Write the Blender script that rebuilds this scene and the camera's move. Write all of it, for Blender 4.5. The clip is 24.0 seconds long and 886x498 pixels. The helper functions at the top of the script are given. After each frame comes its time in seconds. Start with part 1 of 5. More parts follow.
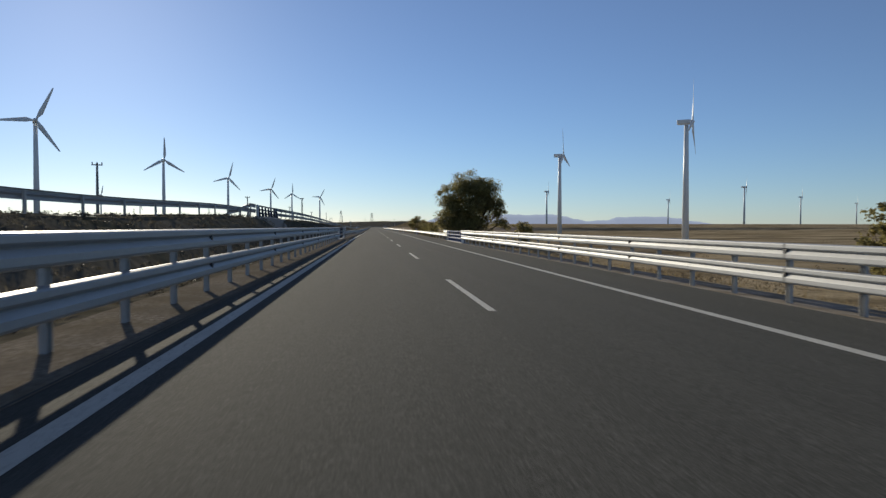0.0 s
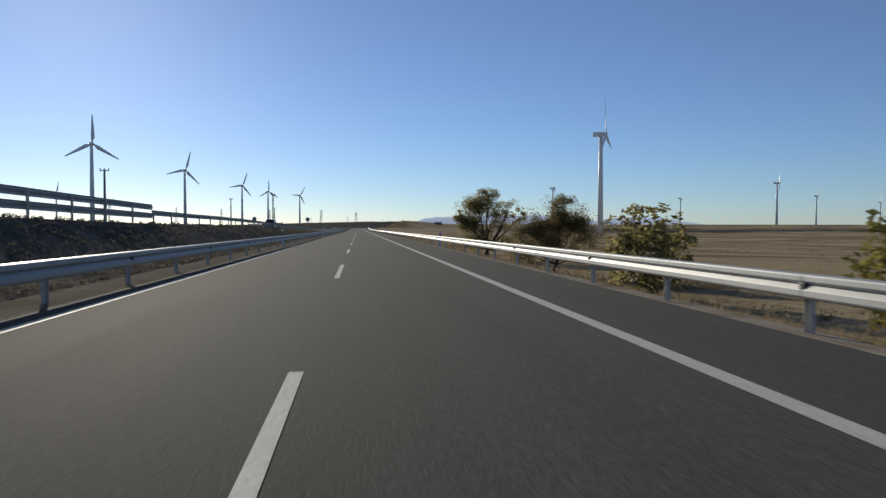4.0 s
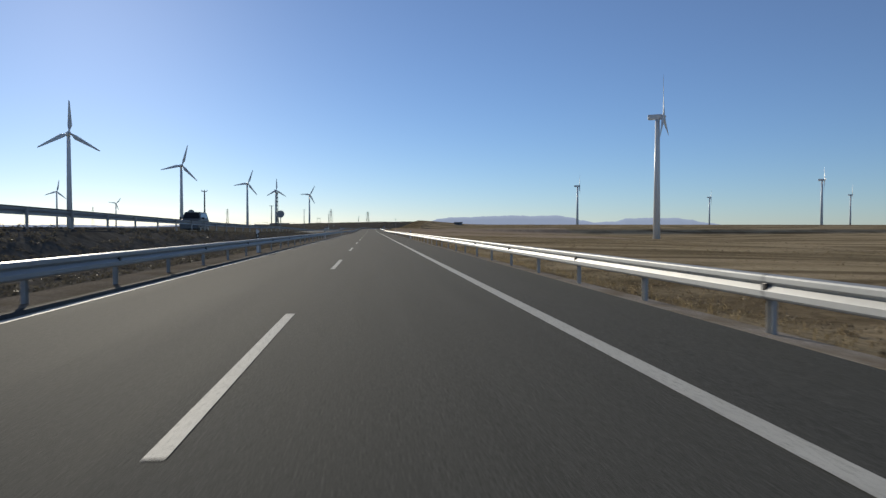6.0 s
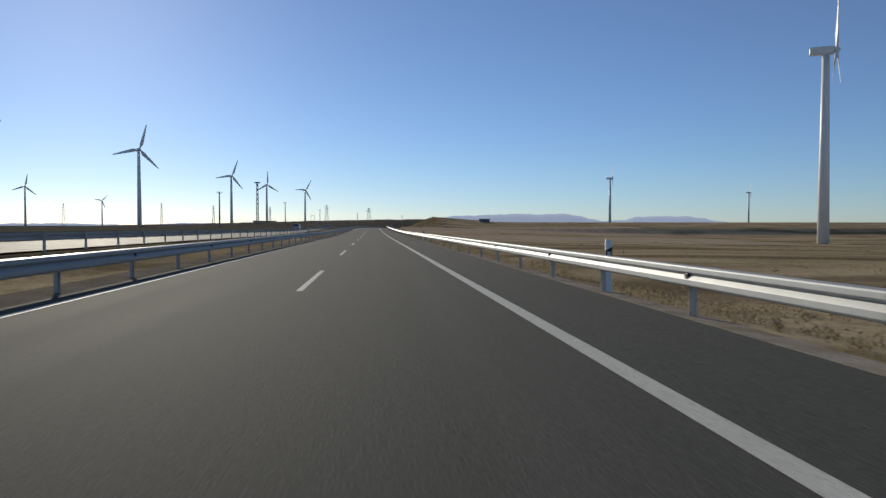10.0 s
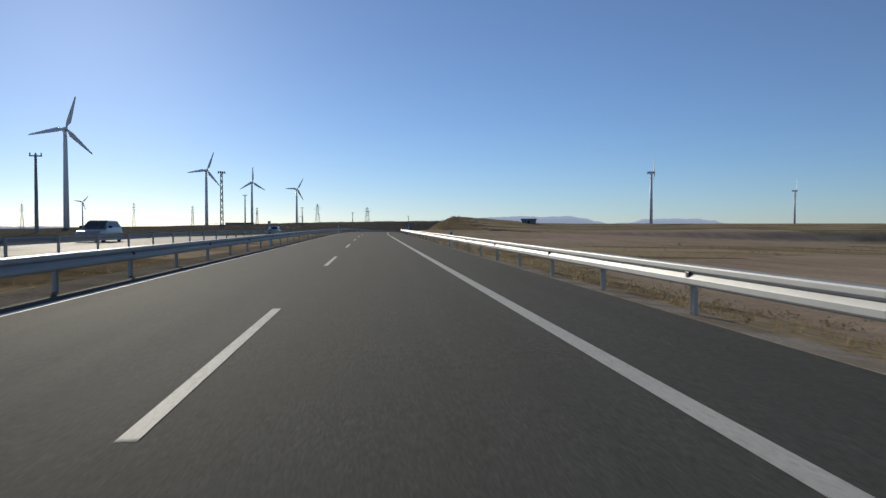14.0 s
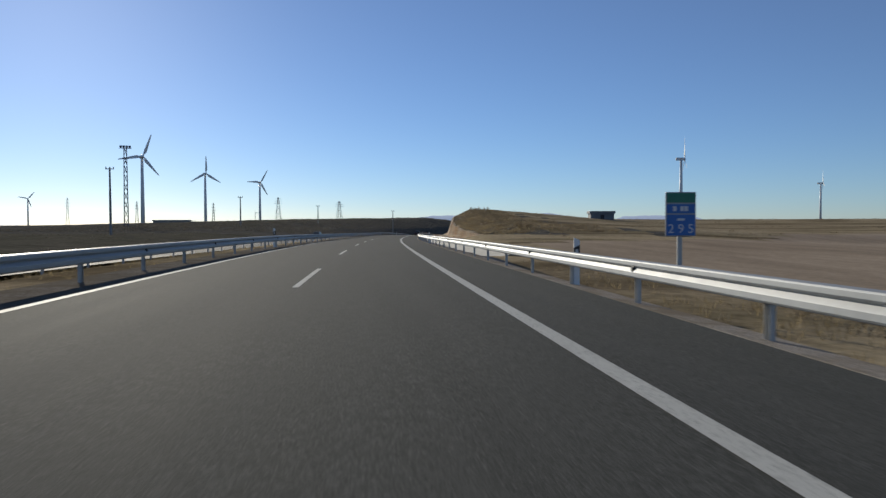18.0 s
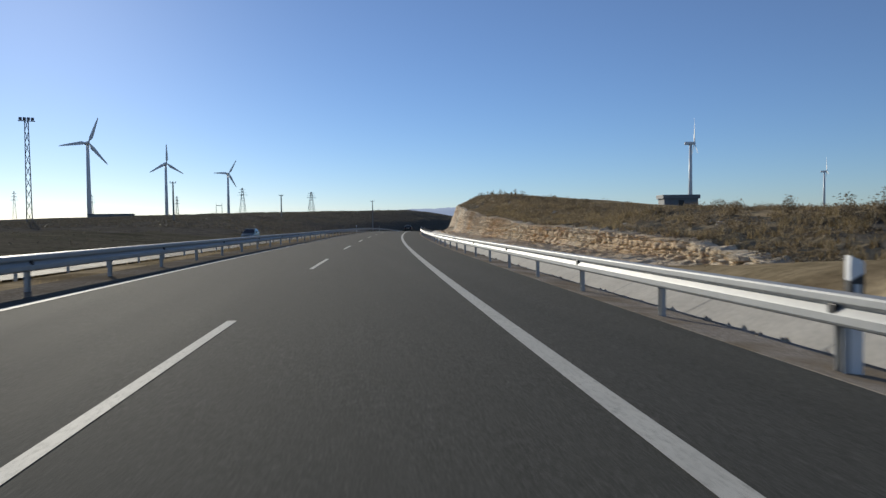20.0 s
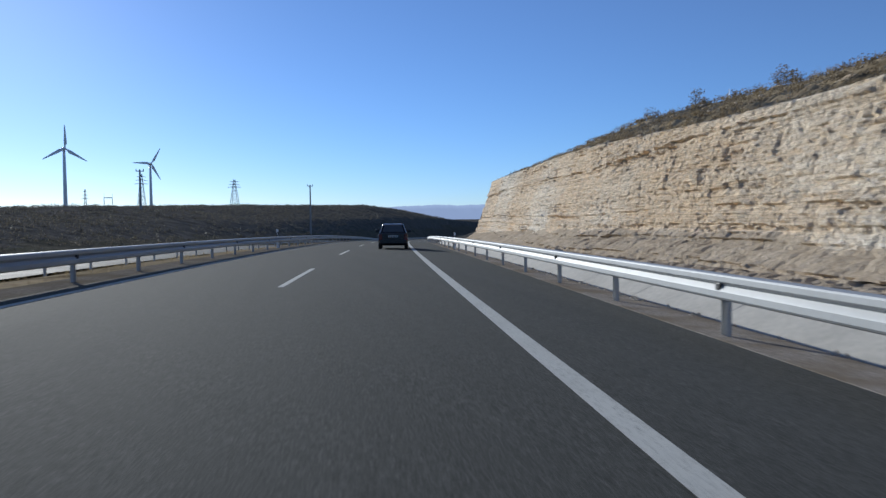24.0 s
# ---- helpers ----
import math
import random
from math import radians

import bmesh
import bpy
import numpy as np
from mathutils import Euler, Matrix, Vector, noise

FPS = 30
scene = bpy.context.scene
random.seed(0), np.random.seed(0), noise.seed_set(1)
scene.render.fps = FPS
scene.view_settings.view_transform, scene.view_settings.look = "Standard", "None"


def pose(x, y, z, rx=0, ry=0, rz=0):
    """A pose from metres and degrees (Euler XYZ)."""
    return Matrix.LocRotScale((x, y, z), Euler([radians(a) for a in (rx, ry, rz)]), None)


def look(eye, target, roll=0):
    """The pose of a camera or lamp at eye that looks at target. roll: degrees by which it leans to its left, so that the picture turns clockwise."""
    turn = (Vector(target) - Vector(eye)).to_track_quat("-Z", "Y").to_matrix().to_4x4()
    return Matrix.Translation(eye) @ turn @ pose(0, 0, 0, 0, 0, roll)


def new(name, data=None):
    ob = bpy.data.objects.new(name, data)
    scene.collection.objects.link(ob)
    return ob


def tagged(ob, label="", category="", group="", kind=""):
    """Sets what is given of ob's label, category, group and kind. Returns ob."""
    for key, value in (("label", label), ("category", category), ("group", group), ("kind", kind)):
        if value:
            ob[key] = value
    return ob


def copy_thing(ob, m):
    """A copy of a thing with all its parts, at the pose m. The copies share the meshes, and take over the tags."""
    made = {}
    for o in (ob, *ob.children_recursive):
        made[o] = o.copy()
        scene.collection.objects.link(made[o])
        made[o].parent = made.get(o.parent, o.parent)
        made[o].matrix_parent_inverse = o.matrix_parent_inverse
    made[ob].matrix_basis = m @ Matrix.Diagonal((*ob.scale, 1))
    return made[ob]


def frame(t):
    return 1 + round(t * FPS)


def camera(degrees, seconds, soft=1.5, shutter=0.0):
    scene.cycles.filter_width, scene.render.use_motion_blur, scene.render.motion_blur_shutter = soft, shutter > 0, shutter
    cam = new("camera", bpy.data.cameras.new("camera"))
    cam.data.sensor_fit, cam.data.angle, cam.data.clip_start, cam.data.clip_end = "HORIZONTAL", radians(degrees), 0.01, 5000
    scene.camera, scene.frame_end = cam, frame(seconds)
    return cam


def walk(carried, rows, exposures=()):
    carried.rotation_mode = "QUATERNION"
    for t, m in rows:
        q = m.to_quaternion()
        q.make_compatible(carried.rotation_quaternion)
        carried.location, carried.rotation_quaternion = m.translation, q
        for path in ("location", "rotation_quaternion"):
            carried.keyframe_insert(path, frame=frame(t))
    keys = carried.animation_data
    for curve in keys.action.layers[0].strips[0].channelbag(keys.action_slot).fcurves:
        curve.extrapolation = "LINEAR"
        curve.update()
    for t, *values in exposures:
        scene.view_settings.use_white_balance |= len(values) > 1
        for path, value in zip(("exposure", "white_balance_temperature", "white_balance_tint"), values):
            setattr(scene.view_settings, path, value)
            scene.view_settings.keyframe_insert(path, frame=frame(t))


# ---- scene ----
# The road is laid out along a line: s metres ahead, u metres to the right of the broken line between the lanes.
KAPPA, BEND_0, BEND_L = 1 / 1700.0, 491.0, 70.0


def bend(s):
    """Curvature of the road to the right at s."""
    return KAPPA * min(max((s - BEND_0) / BEND_L, 0.0), 1.0)


S_MIN, S_MAX, DS = -400, 2400, 2.0
AXIS = []
_x, _y, _h = 0.0, float(S_MIN), 0.0
for _i in range(int((S_MAX - S_MIN) / DS) + 1):
    AXIS.append((_x, _y, _h))
    _h2 = _h + bend(S_MIN + (_i + 0.5) * DS) * DS
    _m = (_h + _h2) / 2
    _x, _y, _h = _x + math.sin(_m) * DS, _y + math.cos(_m) * DS, _h2


def axis(s):
    """Place and heading (radians, clockwise) of the line at s."""
    f = min(max((s - S_MIN) / DS, 0.0), len(AXIS) - 1.001)
    i = int(f)
    f -= i
    a, b = AXIS[i], AXIS[i + 1]
    return tuple(a[k] * (1 - f) + b[k] * f for k in range(3))


def at(s, u, z=0.0):
    """World place of the point s ahead, u to the right and z up."""
    x, y, h = axis(s)
    return Vector((x + math.cos(h) * u, y - math.sin(h) * u, z))


def ramp(s, table):
    """Smooth interpolation in a short table of (s, value)."""
    if s <= table[0][0]:
        return table[0][1]
    for (a, va), (b, vb) in zip(table, table[1:]):
        if s <= b:
            f = (s - a) / (b - a)
            f = f * f * (3 - 2 * f)
            return va + (vb - va) * f
    return table[-1][1]


GRADE = 0.004
CLIMB = ((400, 0.0), (450, 0.006), (480, 0.007), (575, 0.0075), (620, 0.0), (640, -0.002), (680, -0.002), (700, 0.0))


def lift(s):
    """The land climbs to a low crest before the cutting: the sum of the grades up to s."""
    z = 0.0
    for (a, ga), (b, gb) in zip(CLIMB, CLIMB[1:]):
        if s > a:
            f = min(1.0, (s - a) / (b - a))
            z += (ga + (ga + (gb - ga) * f)) / 2 * f * (b - a)
    return z


def dip_z(s):
    """How far the road has fallen: gently from the bend on, faster beyond its crest in the cutting."""
    x = min(max(0.0, s - 750.0), 150.0)
    y = min(max(0.0, s - 500.0), 80.0)
    return x * x / 9000.0 - lift(s) + max(0.0, min(s, 1180) - 900.0) * 0.02 + GRADE * (y * y / 160.0 + max(0.0, min(s, 1180) - 580.0))


def fall(s):
    """Degrees by which the road falls at s."""
    return math.degrees(math.atan(dip_z(s + 0.5) - dip_z(s - 0.5)))


def road_z(s, u):
    """Height of our carriageway, which leans to the right at first."""
    return -u * ramp(s, ((60, 0.030), (150, 0.0), (480, 0.0), (640, 0.012))) - ramp(s, ((80, 0.0), (150, 0.04))) * max(0.0, u - 3.5) - dip_z(s)


def other_z(s):
    """Height of the other carriageway."""
    return ramp(s, ((-100, 1.4), (20, 1.6), (50, 2.0), (90, 2.0), (185, 1.4), (285, 0.75), (350, 0.25), (440, 0.1), (500, 0.04), (575, -0.40), (650, -0.52), (720, -0.55), (800, -0.46))) - dip_z(s)


def other_u(s):
    """Where the rail of the other carriageway stands."""
    return ramp(s, ((330, -11.2), (480, -10.6), (640, -10.2)))


# ---- camera ----
cam = camera(63.0, 24.0, soft=1.4, shutter=0.08)
EYE = 1.155
# seconds, metres along, metres across, degrees turned right of the road, tilt, lean
DRIVE = [
    (0.0, -0.7, -1.71, 5.58, -1.75, 0.0),
    (1.0, 31.2, -1.44, 5.95, -1.78, 0.0),
    (2.0, 63.1, -0.95, 6.66, -1.76, 0.0),
    (2.5, 79.2, -0.62, 7.0, -1.73, 0.0),
    (3.5, 112.1, 0.12, 6.9, -1.68, 0.0),
    (4.5, 145.4, 0.78, 6.3, -1.65, 0.0),
    (5.0, 161.4, 0.92, 5.88, -1.64, 0.0),
    (6.0, 192.8, 1.08, 5.72, -1.62, 0.0),
    (7.0, 224.9, 1.09, 5.52, -1.63, 0.0),
    (8.0, 255.6, 1.1, 5.82, -1.62, 0.0),
    (9.0, 287.1, 1.19, 5.8, -1.67, 0.0),
    (10.0, 319.3, 1.32, 5.58, -1.72, 0.0),
    (11.5, 367.8, 1.32, 5.68, -1.77, 0.0),
    (13.0, 416.2, 1.33, 5.7, -1.83, 0.08),
    (14.0, 447.5, 1.31, 5.66, -1.82, 0.05),
    (15.0, 478.5, 1.29, 5.64, -1.83, 0.02),
    (16.0, 510.4, 1.27, 5.95, -1.74, 0.0),
    (17.0, 541.9, 1.32, 6.33, -1.87, 0.12),
    (18.0, 573.8, 1.38, 6.08, -1.9, 0.22),
    (19.5, 620.0, 1.66, 5.8, -1.92, 0.5),
    (21.0, 666.9, 1.9, 5.55, -1.92, 0.75),
    (22.0, 697.8, 2.08, 5.31, -1.81, 0.8),
    (23.0, 728.9, 2.05, 4.86, -1.72, 0.6),
    (24.0, 760.7, 1.9, 5.13, -1.96, 0.58),
]


def drive_pose(s, u, turn, tilt, lean):
    p = at(s, u, EYE + road_z(s, u))
    return pose(p.x, p.y, p.z, 90 + tilt - fall(s), lean, -turn - math.degrees(axis(s)[2]))


walk(cam, [(t, drive_pose(s, u, turn, tilt, lean)) for t, s, u, turn, tilt, lean in DRIVE], [(0.0, -0.40, 6850, 9), (5.0, -0.40, 6650, 9), (13.0, -0.44, 6600, 9), (17.0, -0.44, 6480, 9), (22.0, -0.32, 6400, 9), (24.0, -0.26, 5600, 9)])

# ---- light ----
SUN_EL, SUN_AZ = 17.5, -21.0  # degrees up, degrees right of the y axis
world = bpy.data.worlds.new("sky")
scene.world = world
world.use_nodes = True
wn = world.node_tree.nodes
sky = wn.new("ShaderNodeTexSky")
sky.sky_type = "NISHITA"
sky.sun_disc = False
sky.sun_elevation, sky.sun_rotation = radians(SUN_EL), radians(SUN_AZ)
sky.altitude, sky.air_density, sky.dust_density, sky.ozone_density = 1400, 0.95, 0.40, 5.9
wn["Background"].inputs["Strength"].default_value = 0.119
tint = wn.new("ShaderNodeMix")
tint.data_type, tint.blend_type = "RGBA", "MULTIPLY"
tint.inputs[0].default_value, tint.inputs[7].default_value = 1.0, (0.98, 0.985, 1.035, 1)
world.node_tree.links.new(sky.outputs[0], tint.inputs[6])
veil = wn.new("ShaderNodeMix")
veil.data_type, veil.blend_type = "RGBA", "ADD"
veil.inputs[0].default_value, veil.inputs[7].default_value = 1.0, (0.42, 0.33, 0.08, 1)
world.node_tree.links.new(tint.outputs[2], veil.inputs[6])
world.node_tree.links.new(veil.outputs[2], wn["Background"].inputs["Color"])
sun = new("sun", bpy.data.lights.new("sun", "SUN"))
sun.data.energy, sun.data.angle, sun.data.color = 5.0, radians(0.5), (1.0, 0.92, 0.77)
_d = Vector((math.sin(radians(SUN_AZ)) * math.cos(radians(SUN_EL)), math.cos(radians(SUN_AZ)) * math.cos(radians(SUN_EL)), math.sin(radians(SUN_EL))))
sun.matrix_world = look(_d * 100, (0, 0, 0))


# ---- materials ----
class Mat:
    """A node material under construction."""

    def __init__(self, name, rough=0.6, metal=0.0, spec=0.5):
        self.m = bpy.data.materials.new(name)
        self.m.use_nodes = True
        self.t = self.m.node_tree
        self.b = self.t.nodes["Principled BSDF"]
        self.b.inputs["Roughness"].default_value = rough
        self.b.inputs["Metallic"].default_value = metal
        self.b.inputs["Specular IOR Level"].default_value = spec
        self.pos = self.node("ShaderNodeNewGeometry").outputs["Position"]

    def node(self, kind, **values):
        n = self.t.nodes.new(kind)
        for k, v in values.items():
            n.inputs[k.replace("_", " ")].default_value = v
        return n

    def link(self, a, b):
        self.t.links.new(a, b)

    def noise(self, scale, detail=4.0, rough=0.55, stretch=None, local=False):
        n = self.node("ShaderNodeTexNoise", Scale=scale, Detail=detail, Roughness=rough)
        src = self.node("ShaderNodeTexCoord").outputs["Object"] if local else self.pos
        if stretch:
            mp = self.node("ShaderNodeMapping")
            mp.inputs["Scale"].default_value = stretch
            self.link(src, mp.inputs["Vector"])
            src = mp.outputs["Vector"]
        self.link(src, n.inputs["Vector"])
        return n.outputs["Fac"]

    def ramp(self, fac, stops):
        r = self.node("ShaderNodeValToRGB")
        els = r.color_ramp.elements
        while len(els) < len(stops):
            els.new(0.5)
        for e, (p, c) in zip(els, stops):
            e.position, e.color = p, (*c, 1) if len(c) == 3 else c
        self.link(fac, r.inputs["Fac"])
        return r.outputs["Color"]

    def mix(self, fac, a, b, kind="MIX"):
        n = self.t.nodes.new("ShaderNodeMix")
        n.data_type, n.blend_type = "RGBA", kind
        for value, slot in ((fac, 0), (a, 6), (b, 7)):
            if hasattr(value, "is_linked"):
                self.link(value, n.inputs[slot])
            else:
                n.inputs[slot].default_value = value if slot == 0 or len(value) == 4 else (*value, 1)
        return n.outputs[2]

    def color(self, c):
        if hasattr(c, "is_linked"):
            self.link(c, self.b.inputs["Base Color"])
        else:
            self.b.inputs["Base Color"].default_value = (*c, 1)
        return self

    def rough(self, fac, lo, hi):
        n = self.node("ShaderNodeMapRange")
        n.inputs["To Min"].default_value, n.inputs["To Max"].default_value = lo, hi
        self.link(fac, n.inputs["Value"])
        self.link(n.outputs[0], self.b.inputs["Roughness"])
        return self

    def bump(self, fac, strength, distance):
        n = self.node("ShaderNodeBump", Strength=strength, Distance=distance)
        self.link(fac, n.inputs["Height"])
        if self.b.inputs["Normal"].is_linked:
            self.link(self.b.inputs["Normal"].links[0].from_socket, n.inputs["Normal"])
        self.link(n.outputs["Normal"], self.b.inputs["Normal"])
        return self


def plain(name, c, rough=0.6, metal=0.0, vary=0.15, scale=3.0):
    """Paint or metal with slight stains at two scales."""
    m = Mat(name, rough, metal)
    n = m.mix(0.5, m.ramp(m.noise(scale), [(0.3, (1 - vary,) * 3), (0.7, (1 + 0 * vary,) * 3)]), m.ramp(m.noise(scale * 9), [(0.3, (1 - vary,) * 3), (0.7, (1,) * 3)]))
    m.color(m.mix(1.0, (*c, 1), n, "MULTIPLY"))
    m.rough(m.noise(scale * 2), max(rough - 0.1, 0.02), min(rough + 0.1, 1))
    return m.m


def asphalt():
    m = Mat("asphalt", 0.92, spec=0.06)
    fine = m.noise(60, 3, 0.6)
    grit = m.noise(15, 4, 0.7)
    streak = m.noise(1.0, 4, 0.6, (1.5, 0.04, 1))
    big = m.noise(0.15, 3)
    c = m.ramp(streak, [(0.3, (0.056, 0.056, 0.049)), (0.7, (0.086, 0.085, 0.075))])
    c = m.mix(0.42, c, m.ramp(fine, [(0.36, (0.025, 0.025, 0.022)), (0.5, (0.076, 0.076, 0.067)), (0.66, (0.215, 0.212, 0.190))]))
    c = m.mix(0.45, c, m.ramp(grit, [(0.35, (0.66, 0.66, 0.66)), (0.65, (1.3, 1.3, 1.3))]), "MULTIPLY")
    c = m.mix(m.ramp(big, [(0.4, (0, 0, 0)), (0.65, (0.3, 0.3, 0.3))]), c, (0.078, 0.078, 0.068))
    m.color(c).bump(fine, 0.35, 0.004)
    m.rough(streak, 0.86, 0.97)
    return m.m


def worn_asphalt():
    """Older, polished asphalt, shiny towards a low sun."""
    m = Mat("polished_asphalt", 0.5, spec=0.07)
    fine = m.noise(15, 4, 0.7)
    c = m.ramp(m.noise(0.8, 4, 0.6, (1.5, 0.06, 1)), [(0.3, (0.045, 0.044, 0.040)), (0.7, (0.075, 0.073, 0.066))])
    c = m.mix(0.6, c, m.ramp(fine, [(0.35, (0.6, 0.6, 0.6)), (0.65, (1.4, 1.4, 1.4))]), "MULTIPLY")
    m.color(c).rough(m.noise(0.5, 3), 0.68, 0.86)
    return m.m


def paint_line():
    m = Mat("road_paint", 0.7, spec=0.12)
    c = m.ramp(m.noise(30, 4, 0.7), [(0.36, (0.28, 0.275, 0.24)), (0.48, (0.56, 0.55, 0.49))])
    c = m.mix(m.ramp(m.noise(1.2), [(0.4, (0, 0, 0)), (0.7, (0.4, 0.4, 0.4))]), c, (0.40, 0.39, 0.345))
    m.color(c).bump(m.noise(60, 2), 0.3, 0.003)
    return m.m


def soil():
    """Dry fields, stubble and scrub of the plain."""
    m = Mat("dry_ground", 1.0, spec=0.0)
    big = m.noise(0.012, 4, 0.55, (0.55, 1.5, 1))
    strips = m.noise(0.02, 3, 0.5, (0.22, 1.6, 1))
    mid = m.noise(0.09, 5, 0.6, (0.6, 1, 1))
    fine = m.noise(2.2, 5, 0.7)
    c = m.ramp(big, [(0.34, (0.330, 0.255, 0.155)), (0.45, (0.480, 0.385, 0.245)), (0.55, (0.375, 0.295, 0.185)), (0.68, (0.510, 0.415, 0.275))])
    c = m.mix(m.ramp(mid, [(0.45, (0, 0, 0)), (0.66, (0.65, 0.65, 0.65))]), c, (0.136, 0.112, 0.064))
    c = m.mix(m.ramp(strips, [(0.46, (0, 0, 0)), (0.49, (0.7, 0.7, 0.7)), (0.505, (0.7, 0.7, 0.7)), (0.53, (0, 0, 0))]), c, (0.120, 0.090, 0.054))
    c = m.mix(0.8, c, m.ramp(fine, [(0.3, (0.45, 0.45, 0.45)), (0.6, (1.05, 1.05, 1.05))]), "MULTIPLY")
    m.color(c).bump(fine, 0.5, 0.10).bump(m.noise(14, 3), 0.3, 0.03)
    return m.m


def gravel():
    m = Mat("gravel_verge", 1.0, spec=0.0)
    fine = m.noise(24, 4, 0.7)
    c = m.ramp(fine, [(0.3, (0.17, 0.148, 0.122)), (0.5, (0.34, 0.30, 0.25)), (0.7, (0.50, 0.45, 0.385))])
    c = m.mix(m.ramp(m.noise(0.9, 4), [(0.42, (0, 0, 0)), (0.6, (0.8, 0.8, 0.8))]), c, (0.230, 0.185, 0.130))
    m.color(c).bump(fine, 0.7, 0.02)
    return m.m


def dirt():
    m = Mat("median_dirt", 1.0, spec=0.0)
    fine = m.noise(16, 4, 0.7)
    c = m.ramp(fine, [(0.3, (0.105, 0.090, 0.073)), (0.5, (0.215, 0.188, 0.152)), (0.72, (0.360, 0.320, 0.265))])
    c = m.mix(m.ramp(m.noise(0.7, 4), [(0.42, (0, 0, 0)), (0.6, (0.8, 0.8, 0.8))]), c, (0.160, 0.135, 0.098))
    m.color(c).bump(fine, 0.7, 0.03)
    return m.m


def rock(name="layered_rock", stain=(1.25, 1.25, 1.24, 1), gap=0.46):
    """Pale limestone in thin beds, stained ochre and grey."""
    m = Mat(name, 0.92, spec=0.2)
    bed = m.noise(1.0, 5, 0.65, (0.03, 0.03, 4.6))
    blot = m.noise(0.5, 5, 0.65, (1, 1, 2.5))
    chips = m.noise(3.2, 5, 0.7, (1, 1, 2.6))
    fine = m.noise(11, 6, 0.75, (1, 1, 1.6))
    c = m.ramp(bed, [(0.30, (0.56, 0.48, 0.375)), (0.42, (0.83, 0.755, 0.63)), (0.50, (0.64, 0.555, 0.435)), (0.58, (0.86, 0.80, 0.69)), (0.7, (0.70, 0.615, 0.495))])
    c = m.mix(m.ramp(blot, [(0.45, (0, 0, 0)), (0.66, (0.7, 0.7, 0.7))]), c, (0.80, 0.745, 0.645))
    c = m.mix(m.ramp(m.noise(0.045, 3), [(0.42, (0.7, 0.7, 0.7)), (0.55, (0, 0, 0))]), c, m.mix(1.0, c, (0.88, 0.74, 0.57, 1), "MULTIPLY"))
    c = m.mix(m.ramp(m.noise(0.16, 4, 0.6, (1, 1, 0.5)), [(0.52, (0, 0, 0)), (0.70, (0.4, 0.4, 0.4))]), c, (0.56, 0.53, 0.47))
    c = m.mix(0.75, c, m.ramp(chips, [(gap - 0.14, (0.64, 0.585, 0.51)), (gap, (1.0, 1.0, 1.0))]), "MULTIPLY")
    c = m.mix(0.6, c, m.ramp(fine, [(0.32, (0.74, 0.70, 0.65)), (0.55, (1.0, 1.0, 1.0))]), "MULTIPLY")
    c = m.mix(m.ramp(m.noise(2.2, 5, 0.75, (1, 1, 2.2)), [(0.52, (0, 0, 0)), (0.64, (0.4, 0.4, 0.4))]), c, (0.50, 0.47, 0.41))
    # broken fragments: angular cells with dark cracks and their own tone
    mp = m.node("ShaderNodeMapping")
    mp.inputs["Scale"].default_value = (1.0, 1.0, 2.3)
    warp = m.t.nodes.new("ShaderNodeMix")
    warp.data_type, warp.blend_type = "RGBA", "ADD"
    wob = m.node("ShaderNodeTexNoise", Scale=1.4, Detail=3.0)
    m.link(m.pos, wob.inputs["Vector"])
    warp.inputs[0].default_value = 0.5
    m.link(m.pos, warp.inputs[6])
    m.link(wob.outputs["Color"], warp.inputs[7])
    m.link(warp.outputs[2], mp.inputs["Vector"])
    crack = m.node("ShaderNodeTexVoronoi", Scale=2.7)
    crack.feature = "DISTANCE_TO_EDGE"
    piece = m.node("ShaderNodeTexVoronoi", Scale=2.7)
    m.link(mp.outputs[0], crack.inputs["Vector"])
    m.link(mp.outputs[0], piece.inputs["Vector"])
    c = m.mix(0.65, c, m.ramp(crack.outputs["Distance"], [(0.0, (0.56, 0.50, 0.43)), (0.055, (1.0, 1.0, 1.0))]), "MULTIPLY")
    c = m.mix(0.75, c, m.ramp(piece.outputs["Color"], [(0.2, (0.86, 0.82, 0.76)), (0.5, (1.12, 1.10, 1.06)), (0.85, (1.02, 0.94, 0.82))]), "MULTIPLY")
    c = m.mix(1.0, c, stain, "MULTIPLY")
    m.bump(crack.outputs["Distance"], 0.8, 0.12)
    m.color(c).bump(fine, 1.0, 0.06).bump(chips, 0.9, 0.12).bump(m.noise(1.0, 4, 0.6, (0.5, 0.5, 11.0)), 0.6, 0.06)
    return m.m


def scree():
    """Grey-brown earth and chips at the foot of the rock."""
    m = Mat("scree_earth", 1.0, spec=0.0)
    fine = m.noise(7.0, 6, 0.75)
    c = m.ramp(m.noise(0.7, 5, 0.65), [(0.35, (0.46, 0.375, 0.27)), (0.65, (0.62, 0.52, 0.39))])
    c = m.mix(0.8, c, m.ramp(fine, [(0.3, (0.55, 0.52, 0.48)), (0.6, (1.1, 1.1, 1.1))]), "MULTIPLY")
    m.color(c).bump(fine, 0.9, 0.06)
    return m.m


